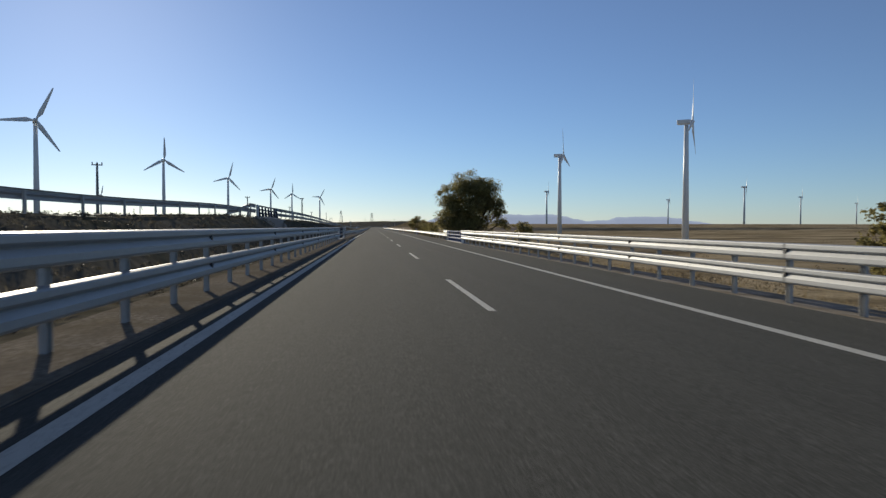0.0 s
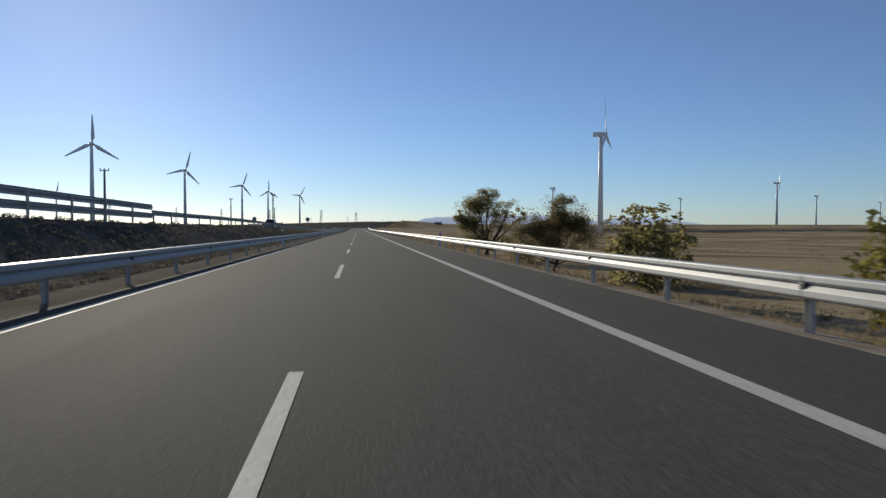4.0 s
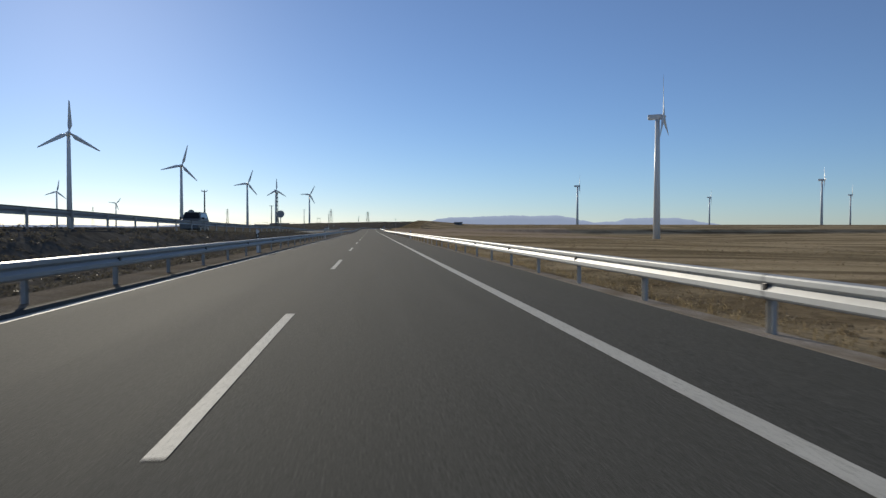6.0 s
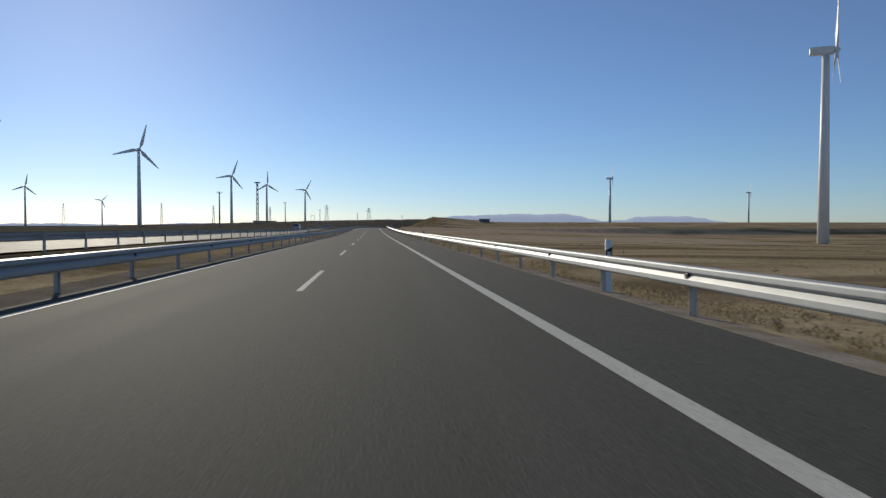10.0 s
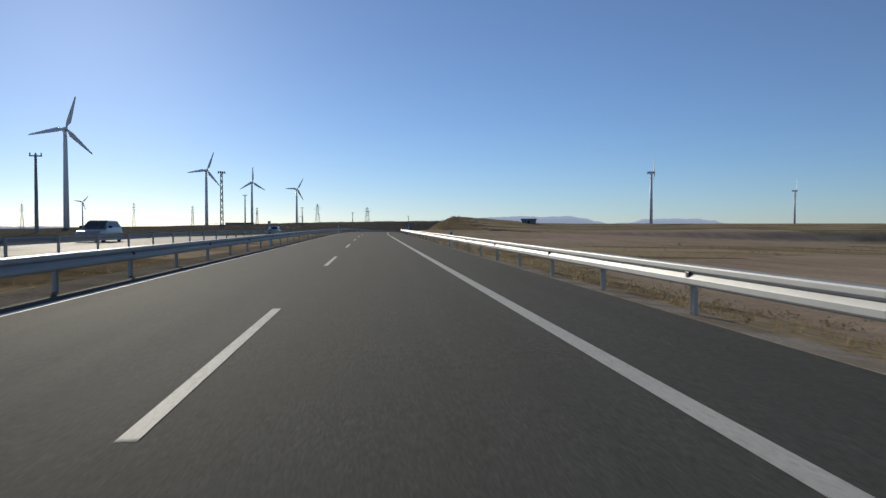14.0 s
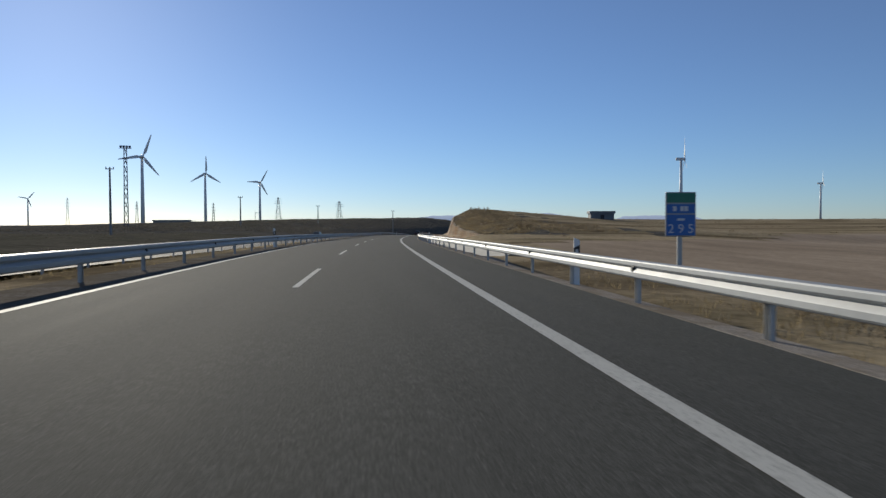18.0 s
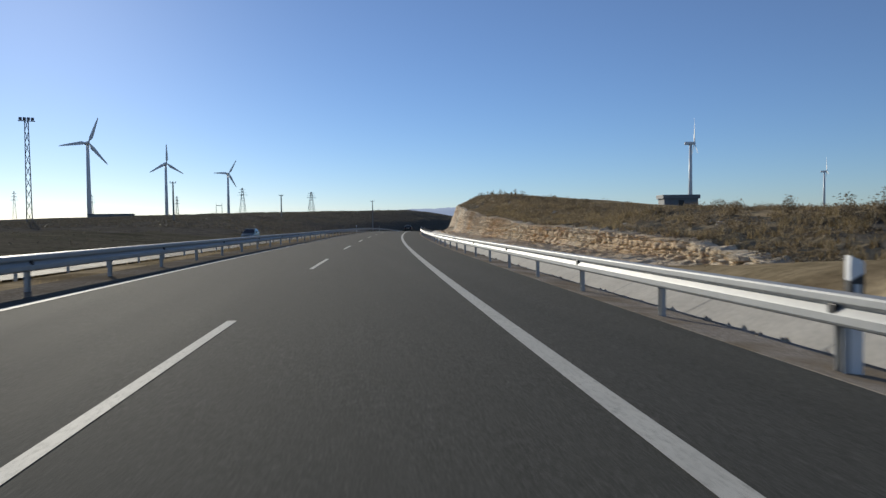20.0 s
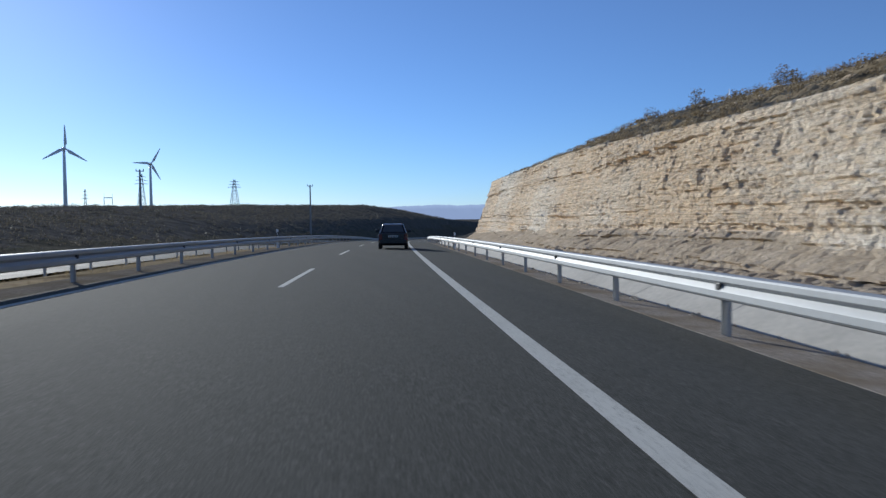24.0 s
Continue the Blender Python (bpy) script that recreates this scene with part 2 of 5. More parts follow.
def leaf(name, a, b, through_light=0.45):
    """Leaves or blades that let some of the sun through."""
    m = Mat(name, 0.6, spec=0.3)
    rnd = m.node("ShaderNodeNewGeometry").outputs["Random Per Island"]
    c = m.ramp(rnd, [(0.0, a), (0.75, b), (1.0, tuple(min(1, x * 1.5) for x in b))])
    c = m.mix(0.5, c, m.ramp(m.noise(0.8, 3), [(0.35, (0.55, 0.55, 0.55)), (0.65, (1.3, 1.25, 1.1))]), "MULTIPLY")
    m.color(c)
    tr = m.node("ShaderNodeBsdfTranslucent")
    m.link(c, tr.inputs["Color"])
    mix = m.node("ShaderNodeMixShader", Fac=through_light)
    m.link(m.b.outputs[0], mix.inputs[1])
    m.link(tr.outputs[0], mix.inputs[2])
    m.link(mix.outputs[0], m.t.nodes["Material Output"].inputs["Surface"])
    return m.m


ASPHALT, PAINT, SOIL, GRAVEL, ROCK, DIRT = asphalt(), paint_line(), soil(), gravel(), rock(), dirt()
ZINC = plain("galvanised_steel", (0.40, 0.41, 0.41), 0.56, 0.42, 0.16, 1.5)
ZINC_POST = plain("galvanised_post", (0.47, 0.47, 0.45), 0.6, 0.15, 0.22, 3)
BLUE = plain("blue_paint", (0.032, 0.062, 0.17), 0.45, 0.0, 0.25, 3)
# the parapet blue again, with the shade of the backlit side put into the colour
BLUE_SHADED = plain("shaded_blue_paint", (0.05, 0.06, 0.085), 0.6, 0.0, 0.25, 3)
WHITE = plain("white_paint", (0.82, 0.82, 0.80), 0.45, 0.0, 0.12, 0.4)
BLACK = plain("black_plastic", (0.015, 0.015, 0.016), 0.5)
CONCRETE = plain("concrete", (0.52, 0.49, 0.44), 0.9, 0.0, 0.3, 1.3)
CONCRETE_PALE = plain("pale_concrete", (0.55, 0.52, 0.45), 0.9, 0.0, 0.34, 0.9)
DARK_STEEL = plain("weathered_steel", (0.20, 0.21, 0.22), 0.6, 0.4, 0.3, 1)
POLE_GREY = plain("pole_concrete", (0.30, 0.29, 0.27), 0.85, 0.0, 0.2, 1)
SIGN_BLUE = plain("sign_blue", (0.02, 0.13, 0.42), 0.4)
SIGN_GREEN = plain("sign_green", (0.01, 0.17, 0.10), 0.4)
SIGN_BACK = plain("sign_back", (0.36, 0.36, 0.36), 0.55, 0.2)
BARK = plain("bark", (0.09, 0.066, 0.047), 0.9, 0.0, 0.5, 6)
LEAF_DARK = leaf("leaf_dark", (0.15, 0.138, 0.06), (0.35, 0.30, 0.125), 0.55)
LEAF_BROWN = leaf("leaf_brown_olive", (0.13, 0.108, 0.045), (0.27, 0.215, 0.095), 0.5)
LEAF_OLIVE = leaf("leaf_olive", (0.12, 0.115, 0.035), (0.28, 0.245, 0.075), 0.5)
ROCK_OCHRE, STONE = rock("ochre_rock", (1.16, 1.09, 0.98, 1), 0.49), rock("loose_stone", (1, 1, 1, 1), 0.4)
STRAW = leaf("dry_grass", (0.17, 0.13, 0.07), (0.36, 0.285, 0.165))
SCRUB = leaf("scrub", (0.125, 0.098, 0.060), (0.26, 0.205, 0.132))
WEED = leaf("dark_weed", (0.095, 0.087, 0.067), (0.170, 0.152, 0.118), 0.3)


# ---- builders ----


def link_mesh(name, mesh, material, parent=None, label="", m=None):
    ob = new(name, mesh)
    if material and not mesh.materials:
        mesh.materials.append(material)
    ob.parent = parent
    if m is not None:
        ob.matrix_basis = m
    if label:
        tagged(ob, label)
    return ob


def to_mesh(name, bm, smooth=False):
    mesh = bpy.data.meshes.new(name)
    bm.normal_update()
    bm.to_mesh(mesh)
    bm.free()
    if smooth:
        for p in mesh.polygons:
            p.use_smooth = True
    return mesh


def part(name, bm, material, parent=None, label="", m=None, smooth=False):
    return link_mesh(name, to_mesh(name, bm, smooth), material, parent, label, m)


def raw_mesh(name, verts, faces, smooth=False):
    mesh = bpy.data.meshes.new(name)
    mesh.from_pydata(verts, [], faces)
    mesh.update()
    if smooth:
        mesh.polygons.foreach_set("use_smooth", [True] * len(mesh.polygons))
    return mesh


def add_box(bm, x0, x1, y0, y1, z0, z1, bevel=0.0):
    g = bmesh.ops.create_cube(bm, size=1.0, matrix=Matrix.LocRotScale(((x0 + x1) / 2, (y0 + y1) / 2, (z0 + z1) / 2), None, (x1 - x0, y1 - y0, z1 - z0)))
    if bevel:
        edges = list({e for v in g["verts"] for e in v.link_edges})
        bmesh.ops.bevel(bm, geom=edges, offset=bevel, segments=2, affect="EDGES", profile=0.5)


def add_tube(bm, points, radii, sides=8, cap=True):
    """A tube through points with a radius at each."""
    rings = []
    n = len(points)
    for i, p in enumerate(points):
        d = (Vector(points[min(i + 1, n - 1)]) - Vector(points[max(i - 1, 0)])).normalized()
        side = d.cross(Vector((0, 0, 1)) if abs(d.z) < 0.95 else Vector((1, 0, 0))).normalized()
        up = side.cross(d)
        rings.append([bm.verts.new(Vector(p) + (side * math.cos(a) + up * math.sin(a)) * radii[i]) for a in (2 * math.pi * k / sides for k in range(sides))])
    for a, b in zip(rings, rings[1:]):
        for k in range(sides):
            bm.faces.new((a[k], a[(k + 1) % sides], b[(k + 1) % sides], b[k]))
    if cap:
        bm.faces.new(rings[0][::-1])
        bm.faces.new(rings[-1])


def thing(name, m, label, category, group="", kind=""):
    ob = new(name)
    ob.matrix_basis = m
    ob.empty_display_size = 0.3
    return tagged(ob, label, category, group, kind)


def strip(name, s0, s1, profile, step, material, z_of, parent=None, label=""):
    """A band along the road: profile gives (u, z) from left to right."""
    verts, faces = [], []
    n = max(1, math.ceil((s1 - s0) / step))
    k = len(profile)
    for i in range(n + 1):
        s = s0 + (s1 - s0) * i / n
        verts += [at(s, u, z + z_of(s, u)) for u, z in profile]
    for i in range(n):
        for j in range(k - 1):
            a = i * k + j
            faces.append((a, a + 1, a + k + 1, a + k))
    return link_mesh(name, raw_mesh(name, verts, faces), material, parent, label)


# ---- ground ----


def wobble(x, y, scale, seed=0.0):
    return noise.noise(Vector((x / scale, y / scale, seed)))


CUT_0, CUT_1 = 645.0, 850.0


def cut_h(s):
    """Height of the rock face over the road."""
    return lift(s) + ramp(s, ((CUT_0, -0.2), (683, 0.45), (714, 1.2), (745, 2.3), (777, 3.45), (810, 4.45), (850, 4.8)))


def top_rise(s, d):
    """The overgrown slope that climbs from the rim of the face, d metres behind the road's edge."""
    return ramp(s, ((680, 0.8), (730, 1.3), (775, 2.1), (810, 2.0), (850, 1.5))) * ramp(d, ((7.6, 0), (13.5, 1)))


def shoulder_drop(s, u):
    """The ground falls away behind the barrier, except by the bridge and in the cutting."""
    return 0.34 * ramp(u, ((6.12, 0.0), (6.75, 1.0))) * ramp(s, ((90, 0.0), (110, 1.0), (588, 1.0), (606, 0.0)))


def ditch_drop(s, u):
    """The gravel falls off at the lip of the ditch in the cutting."""
    return 0.45 * ramp(u, ((6.5, 0.0), (6.8, 1.0))) * ramp(s, ((609, 0.0), (613, 1.0), (899, 1.0), (906, 0.0)))


def ground_z(s, u):
    dip = ramp(abs(s - 66.5), ((4.0, 1.0), (8.5, 0.0)))
    if dip and (u > 6.3 or -10.9 < u < -4.6):
        return base_z(s, u) * (1 - dip) - 3.6 * dip * ramp(u, ((12, 1.0), (40, 0.3), (90, 0.0)))
    return base_z(s, u)


def base_z(s, u):
    p = at(s, u)
    far = math.hypot(p.x, p.y - 400)
    roll = 0.35 * wobble(p.x, p.y, 45, 3) + 0.6 * wobble(p.x, p.y, 160, 7)
    if u >= 6.0:
        d = u - 6.0
        base = road_z(s, 6.0) - 0.08 - shoulder_drop(s, u)
        field = -1.1 - 3.0 * ramp(d, ((5, 0), (140, 1))) + 7.0 * ramp(d, ((160, 0), (900, 1))) + roll * ramp(d, ((10, 0), (60, 1)))
        rise = ramp(s, ((560, 0.0), (700, 2.2), (780, 4.2), (840, 4.6), (862, -1.5), (895, -4.5), (1040, -6.0), (1500, 2.0)))
        field += rise * ramp(d, ((8, 0.9), (22, 0.8), (40, 0.45), (90, 0.2), (400, 0.15), (1500, 0.1)))
        if s > 840:
            field = min(field, field * 0.5)
        field += lift(s)
        low = base + (field - base) * ramp(d, ((0.9, 0), (5.5, 1))) - 1.3 * ditch_drop(s, u) * ramp(u, ((8.45, 1), (9.2, 0)))
        if CUT_0 < s < CUT_1 + 9:
            # shelf, ditch and slope above the face
            end = 1.0 if s < CUT_1 else max(0.0, 1 - (s - CUT_1) / 9)
            h = cut_h(s) * end
            top = h + 0.1 + top_rise(s, d) * end + 0.35 * wobble(p.x, p.y, 6, 1)
            shelf = base - 0.75 if d < 2.4 else -0.25 - dip_z(s) + 0.08 * wobble(p.x, p.y, 1.2)
            w = ramp(d, ((13, 0), (60, 1)))
            v = shelf if d < 9.8 else top * (1 - w) + max(field, h * 0.9 * ramp(d, ((25, 1), (85, 0.88), (900, 0.7)))) * w
            k = min(1, (s - CUT_0) / 12)
            return v * k + low * (1 - k)
        return low
    if u > -4.0:
        return road_z(s, u) - 0.3
    oz, ou = other_z(s), other_u(s)
    near = road_z(s, -4.0) - 0.06
    if u > ou:
        d = (-4.0 - u) / (-4.0 - ou)
        return near + (oz - 0.06 - near) * ramp(d, ((0.48, 0), (0.93, 1))) - 0.14 * ramp(d, ((0.08, 0), (0.4, 1), (0.8, 0))) + 0.06 * wobble(p.x, p.y, 1.5)
    d = ou - u
    if d < 10.3:
        return oz - 0.3
    plain_z = oz + (dip_z(s) + lift(s)) * ramp(d, ((11, 0), (30, 1))) - 0.25 + 0.6 * ramp(d, ((14, 0), (40, 1))) + 1.6 * ramp(d, ((60, 0), (900, 1))) + roll * ramp(d, ((14, 0), (60, 1)))
    hill = ramp(s, ((770, 0.0), (850, 1.8), (930, 3.9), (1000, 5.6), (1120, 7.8), (1200, 9.6), (1235, 9.4), (1270, 8.4), (1315, 6.0), (1350, 2.0), (1385, -2.5), (1420, -7.0), (1500, -9.0)))
    return plain_z + (hill + 0.8 * max(hill, 0.0) / 9 * wobble(p.x, p.y, 14, 5)) * ramp(d, ((16, 0), (60, 1), (130, 1), (330, 0.15), (900, 0.1)))


def spread(lo, hi, fine_lo, fine_hi, step, grow):
    vals = list(np.arange(fine_lo, fine_hi + 1e-6, step))
    d, v = step, fine_hi
    while v < hi:
        d *= grow
        v += d
        vals.append(min(v, hi))
    d, v = step, fine_lo
    while v > lo:
        d *= grow
        v -= d
        vals.insert(0, max(v, lo))
    return vals


S_ROWS = spread(-380, 3600, -40, 1060, 4.0, 1.06)
U_ROWS = spread(-3000, 1750, -36, 30, 1.0, 1.17)
U_ROWS = sorted(set(round(u, 3) for u in U_ROWS) | {-4.0, -4.001, 7.15, 7.17, 8.39, 8.41, 6.0, 5.99, 6.3, 6.6, 15.75, 15.85})
_v = [at(s, u, ground_z(s, u)) for s in S_ROWS for u in U_ROWS]
_k = len(U_ROWS)
_f = [(i * _k + j, i * _k + j + 1, (i + 1) * _k + j + 1, (i + 1) * _k + j) for i in range(len(S_ROWS) - 1) for j in range(_k - 1)]


def brush():
    """Dark weeds and scrub of banks and hillsides."""
    m = Mat("dark_scrub_ground", 1.0, spec=0.0)
    mid = m.noise(0.35, 5, 0.65)
    fine = m.noise(3.0, 5, 0.7)
    c = m.ramp(mid, [(0.35, (0.088, 0.083, 0.072)), (0.5, (0.140, 0.130, 0.112)), (0.68, (0.205, 0.185, 0.155))])
    c = m.mix(0.8, c, m.ramp(fine, [(0.3, (0.4, 0.4, 0.4)), (0.65, (1.1, 1.1, 1.1))]), "MULTIPLY")
    m.color(c).bump(fine, 0.35, 0.12)
    return m.m


def scrubland():
    """Grey-brown waste land with low plants, their backlit shade darkening the colour, beyond the other carriageway."""
    m = Mat("grey_scrubland", 1.0, spec=0.0)
    mid = m.noise(0.10, 5, 0.62, (0.5, 1, 1))
    fine = m.noise(1.6, 5, 0.7)
    c = m.ramp(mid, [(0.34, (0.085, 0.083, 0.060)), (0.48, (0.155, 0.138, 0.106)), (0.6, (0.110, 0.106, 0.076)), (0.72, (0.215, 0.186, 0.142))])
    c = m.mix(0.8, c, m.ramp(fine, [(0.3, (0.4, 0.4, 0.4)), (0.62, (1.1, 1.1, 1.1))]), "MULTIPLY")
    m.color(c).bump(fine, 0.3, 0.10)
    return m.m


def ploughed():
    """Bare reddish field with fine furrows."""
    m = Mat("ploughed_soil", 1.0, spec=0.0)
    fine = m.noise(3.0, 5, 0.7)
    c = m.ramp(m.noise(0.05, 4, 0.6), [(0.35, (0.360, 0.280, 0.200)), (0.65, (0.460, 0.365, 0.265))])
    c = m.mix(0.7, c, m.ramp(m.noise(0.9, 3, 0.6, (0.5, 0.08, 1)), [(0.35, (0.78, 0.78, 0.78)), (0.65, (1.1, 1.1, 1.1))]), "MULTIPLY")
    c = m.mix(0.6, c, m.ramp(fine, [(0.3, (0.62, 0.62, 0.62)), (0.6, (1.05, 1.05, 1.05))]), "MULTIPLY")
    m.color(c).bump(fine, 0.7, 0.07)
    return m.m


def in_field(s, u):
    """Bare fields beside the road, with a hedge of weeds between them."""
    w = 3 * noise.noise(Vector((s / 30, u / 14, 5.2)))
    return u > 12 + w and (425 + 0.5 * u < s < 474 + 0.85 * u + w or 506 + 0.85 * u + w < s < 615 + 0.76 * u + w) and u < 130


def zone(s, u):
    """0 dry fields, 1 weedy banks and dark hillsides, 2 grey waste land, 3 bare fields."""
    n = noise.noise(Vector((s / 9, u / 5, 0.7)))
    d = other_u(s) - u
    if -11.2 < u < -4.9 and s < 330 + 20 * n:
        return 2 if s < 95 else 1
    if d > 10.3:
        return 1 if s > 760 + 30 * n and d > 21 + 4 * n else 2
    if 645 < s < 880 and 15 < u < 34:
        return 1 if n > 0.15 else 0
    if in_field(s, u):
        return 3
    return 1 if s > 890 and u > 7 else 0


BRUSH = brush()
_mesh_zone = [zone((S_ROWS[i] + S_ROWS[i + 1]) / 2, (U_ROWS[j] + U_ROWS[j + 1]) / 2) for i in range(len(S_ROWS) - 1) for j in range(_k - 1)]
ground = tagged(link_mesh("ground", raw_mesh("ground", _v, _f, True), SOIL), "dry brown fields and scrubland beside the motorway", "ground", kind="structure")
for _m in (BRUSH, scrubland(), ploughed()):
    ground.data.materials.append(_m)
ground.data.polygons.foreach_set("material_index", _mesh_zone)

# ---- carriageways ----
ROAD_0, ROAD_1 = -60.0, 1180.0
road = tagged(strip("road", ROAD_0, ROAD_1, [(u, 0.0) for u in (-3.95, -3.5, -1.7, 0, 1.7, 3.5, 5.55)], 4.0, ASPHALT, road_z), "grey worn asphalt carriageway with two lanes and a shoulder", "road", kind="structure")


def line_band(name, s0, s1, u, w, parent, z_of=road_z):
    return strip(name, s0, s1, [(u - w / 2, 0.005), (u + w / 2, 0.005)], 4.0, PAINT, z_of, parent)


line_band("edge_line", ROAD_0, ROAD_1, 3.33, 0.20, road)
line_band("edge_line", ROAD_0, ROAD_1, -3.43, 0.16, road)
DASH_0, DASH_L, DASH_P = 15.7, 6.2, 17.0  # far end of the first dash, length, period
for _i in range(-4, 66):
    _e = DASH_0 + _i * DASH_P
    line_band("dash", _e - DASH_L, _e, 0.0, 0.12, road)


_v, _f = [], []
_n = int((ROAD_1 - ROAD_0) / 4)
for _i in range(_n + 1):
    _s = ROAD_0 + (ROAD_1 - ROAD_0) * _i / _n
    for _d in (0.5, 3.0, 6.5, 10.4):
        _v.append(at(_s, other_u(_s) - _d, other_z(_s)))
_f = [(i * 4 + j, (i + 1) * 4 + j, (i + 1) * 4 + j + 1, i * 4 + j + 1) for i in range(_n) for j in range(3)]
road_other = tagged(link_mesh("road", raw_mesh("road_other", _v, _f), worn_asphalt()), "asphalt carriageway for the opposite traffic, shining in the low sun", "road", kind="structure")
verge = tagged(strip("verge", ROAD_0, ROAD_1, [(5.5, -0.03), (5.56, 0.004), (5.9, -0.01), (6.12, -0.02), (6.3, -0.02), (6.5, -0.03), (6.62, -0.035), (6.8, -0.04), (7.15, -0.05), (7.5, -0.14)], 4.0, GRAVEL, lambda s, u: road_z(s, u) - shoulder_drop(s, u) - ditch_drop(s, u)), "beige gravel verge along the shoulder", "verge", kind="structure")
tagged(strip("verge", ROAD_0, ROAD_1, [(-5.1, -0.02), (-4.6, 0.0), (-4.05, -0.015), (-3.9, 0.003)], 4.0, DIRT, road_z), "dirt strip of the median beside the carriageway", "verge", kind="structure")

# ---- guard rails ----
PITCH = 4.005


def w_beam():
    """One panel of a steel crash barrier, 4 m along x, face towards -y, top at z 0."""
    prof = [(0.0, 0.0), (-0.028, -0.003), (-0.066, -0.016), (-0.080, -0.034), (-0.080, -0.088), (-0.070, -0.104), (-0.032, -0.127), (-0.028, -0.138), (-0.066, -0.184), (-0.080, -0.202), (-0.080, -0.268), (-0.068, -0.290), (-0.022, -0.308), (0.0, -0.31)]
    loop = prof + [(y + 0.008, z) for y, z in reversed(prof)]
    bm = bmesh.new()
    ends = [[bm.verts.new((x, y, z)) for y, z in loop] for x in (-0.02, PITCH + 0.02)]
    k = len(loop)
    for i in range(k):
        bm.faces.new((ends[0][i], ends[0][(i + 1) % k], ends[1][(i + 1) % k], ends[1][i]))
    bmesh.ops.recalc_face_normals(bm, faces=bm.faces)
    return to_mesh("rail_panel", bm)


def c_post(h):
    bm = bmesh.new()
    add_box(bm, -0.06, 0.06, 0.06, 0.068, -h, -0.04)
    add_box(bm, -0.06, -0.052, 0.0, 0.06, -h, -0.04)
    add_box(bm, 0.052, 0.06, 0.0, 0.06, -h, -0.04)
    add_box(bm, -0.05, 0.05, -0.02, 0.0, -0.22, -0.09)
    return to_mesh("post", bm)


def reflector_mesh():
    bm = bmesh.new()
    add_box(bm, -0.05, 0.05, -0.075, -0.025, -0.20, -0.11, 0.008)
    return to_mesh("reflector", bm)


BEAM, POST, POST_TALL, REFLECTOR = w_beam(), c_post(1.0), c_post(1.5), reflector_mesh()


def seg_pose(a, b, flip):
    """Pose of a panel from a to b; flip turns its face to the other side."""
    if flip:
        a, b = b, a
    x = (b - a).normalized()
    y = Vector((0, 0, 1)).cross(x).normalized()
    z = x.cross(y)
    m = Matrix((x, y, z)).transposed().to_4x4()
    m.translation = a
    return m


def rail_s(s):
    """Panels are set slightly closer in the cutting."""
    return s if s < 705.5 else 705.5 + (s - 705.5) * 0.984


def guard_rail(s0, s1, u_of, top_of, flip, label, post=None, reflect=True, per=1):
    """A line of rail panels on posts; top_of gives the height of the rail's top."""
    g = thing("guardrail", Matrix.Identity(4), label, "guardrail")
    n = round((s1 - s0) / PITCH)
    for i in range(n):
        a, b = (at(s, u_of(s), top_of(s)) for s in (rail_s(s0 + i * PITCH), rail_s(s0 + (i + 1) * PITCH)))
        m = seg_pose(a, b, flip)
        m = m @ Matrix.Diagonal(((b - a).length / PITCH, 1, 1, 1))
        link_mesh("rail_panel", BEAM, ZINC, g, m=m)
        mp = seg_pose(a, b, flip)
        mp.translation = a
        for k in range(per if post else 0):
            mk = mp.copy()
            mk.translation = a.lerp(b, k / per)
            link_mesh("post", post, ZINC_POST, g, m=mk)
        if reflect and i % 2 == 0:
            link_mesh("reflector", REFLECTOR, BLACK, g, m=mp)
    return g


RIGHT_U, LEFT_U = 5.8, -4.22
P0 = 76.8  # first post after the bridge
guard_rail(P0 - PITCH, P0 + 256 * PITCH, lambda s: RIGHT_U, lambda s: road_z(s, RIGHT_U) + 0.71, True, "galvanised steel crash barrier along the shoulder", POST)


def median_u(s):
    return ramp(s, ((82, -4.45), (130, LEFT_U), (450, LEFT_U), (600, -4.40)))


guard_rail(P0 - PITCH - 0.4, P0 + 256 * PITCH, median_u, lambda s: road_z(s, LEFT_U) + 0.67, False, "galvanised steel crash barrier of the median, in its own shade", POST)
guard_rail(172, 1100, other_u, lambda s: other_z(s) + 0.74, True, "dark steel crash barrier of the other carriageway", POST, False)
guard_rail(-56, 60.2, other_u, lambda s: other_z(s) + 0.66, True, "dark steel crash barrier before the other bridge", POST, False)
_g = thing("guardrail", Matrix.Identity(4), "upper beam that rises from the ground before the other bridge", "guardrail")
for _p, _q in (((48.5, 0.35), (53.0, 0.62)), ((53.0, 0.62), (57.3, 1.08)), ((57.3, 1.08), (60.4, 1.08))):
    a, b = (at(s, other_u(s) - 0.05, other_z(s) + z) for s, z in (_p, _q))
    link_mesh("rail_panel", BEAM, ZINC, _g, m=seg_pose(a, b, True) @ Matrix.Diagonal(((b - a).length / PITCH, 1, 1, 1)))
    link_mesh("post", POST_TALL, ZINC_POST, _g, m=pose(b.x, b.y, b.z, 0, 0, -90))
for _a, _b in ((72, 172),):
    guard_rail(_a, _b, other_u, lambda s: other_z(s) + 0.58, True, "lower beam of the double barrier by the other bridge", None, False)
    guard_rail(_a, _b, other_u, lambda s: other_z(s) + 1.06, True, "upper beam of the double barrier by the other bridge", POST_TALL, False)
D0 = 59.8 - 28 * PITCH
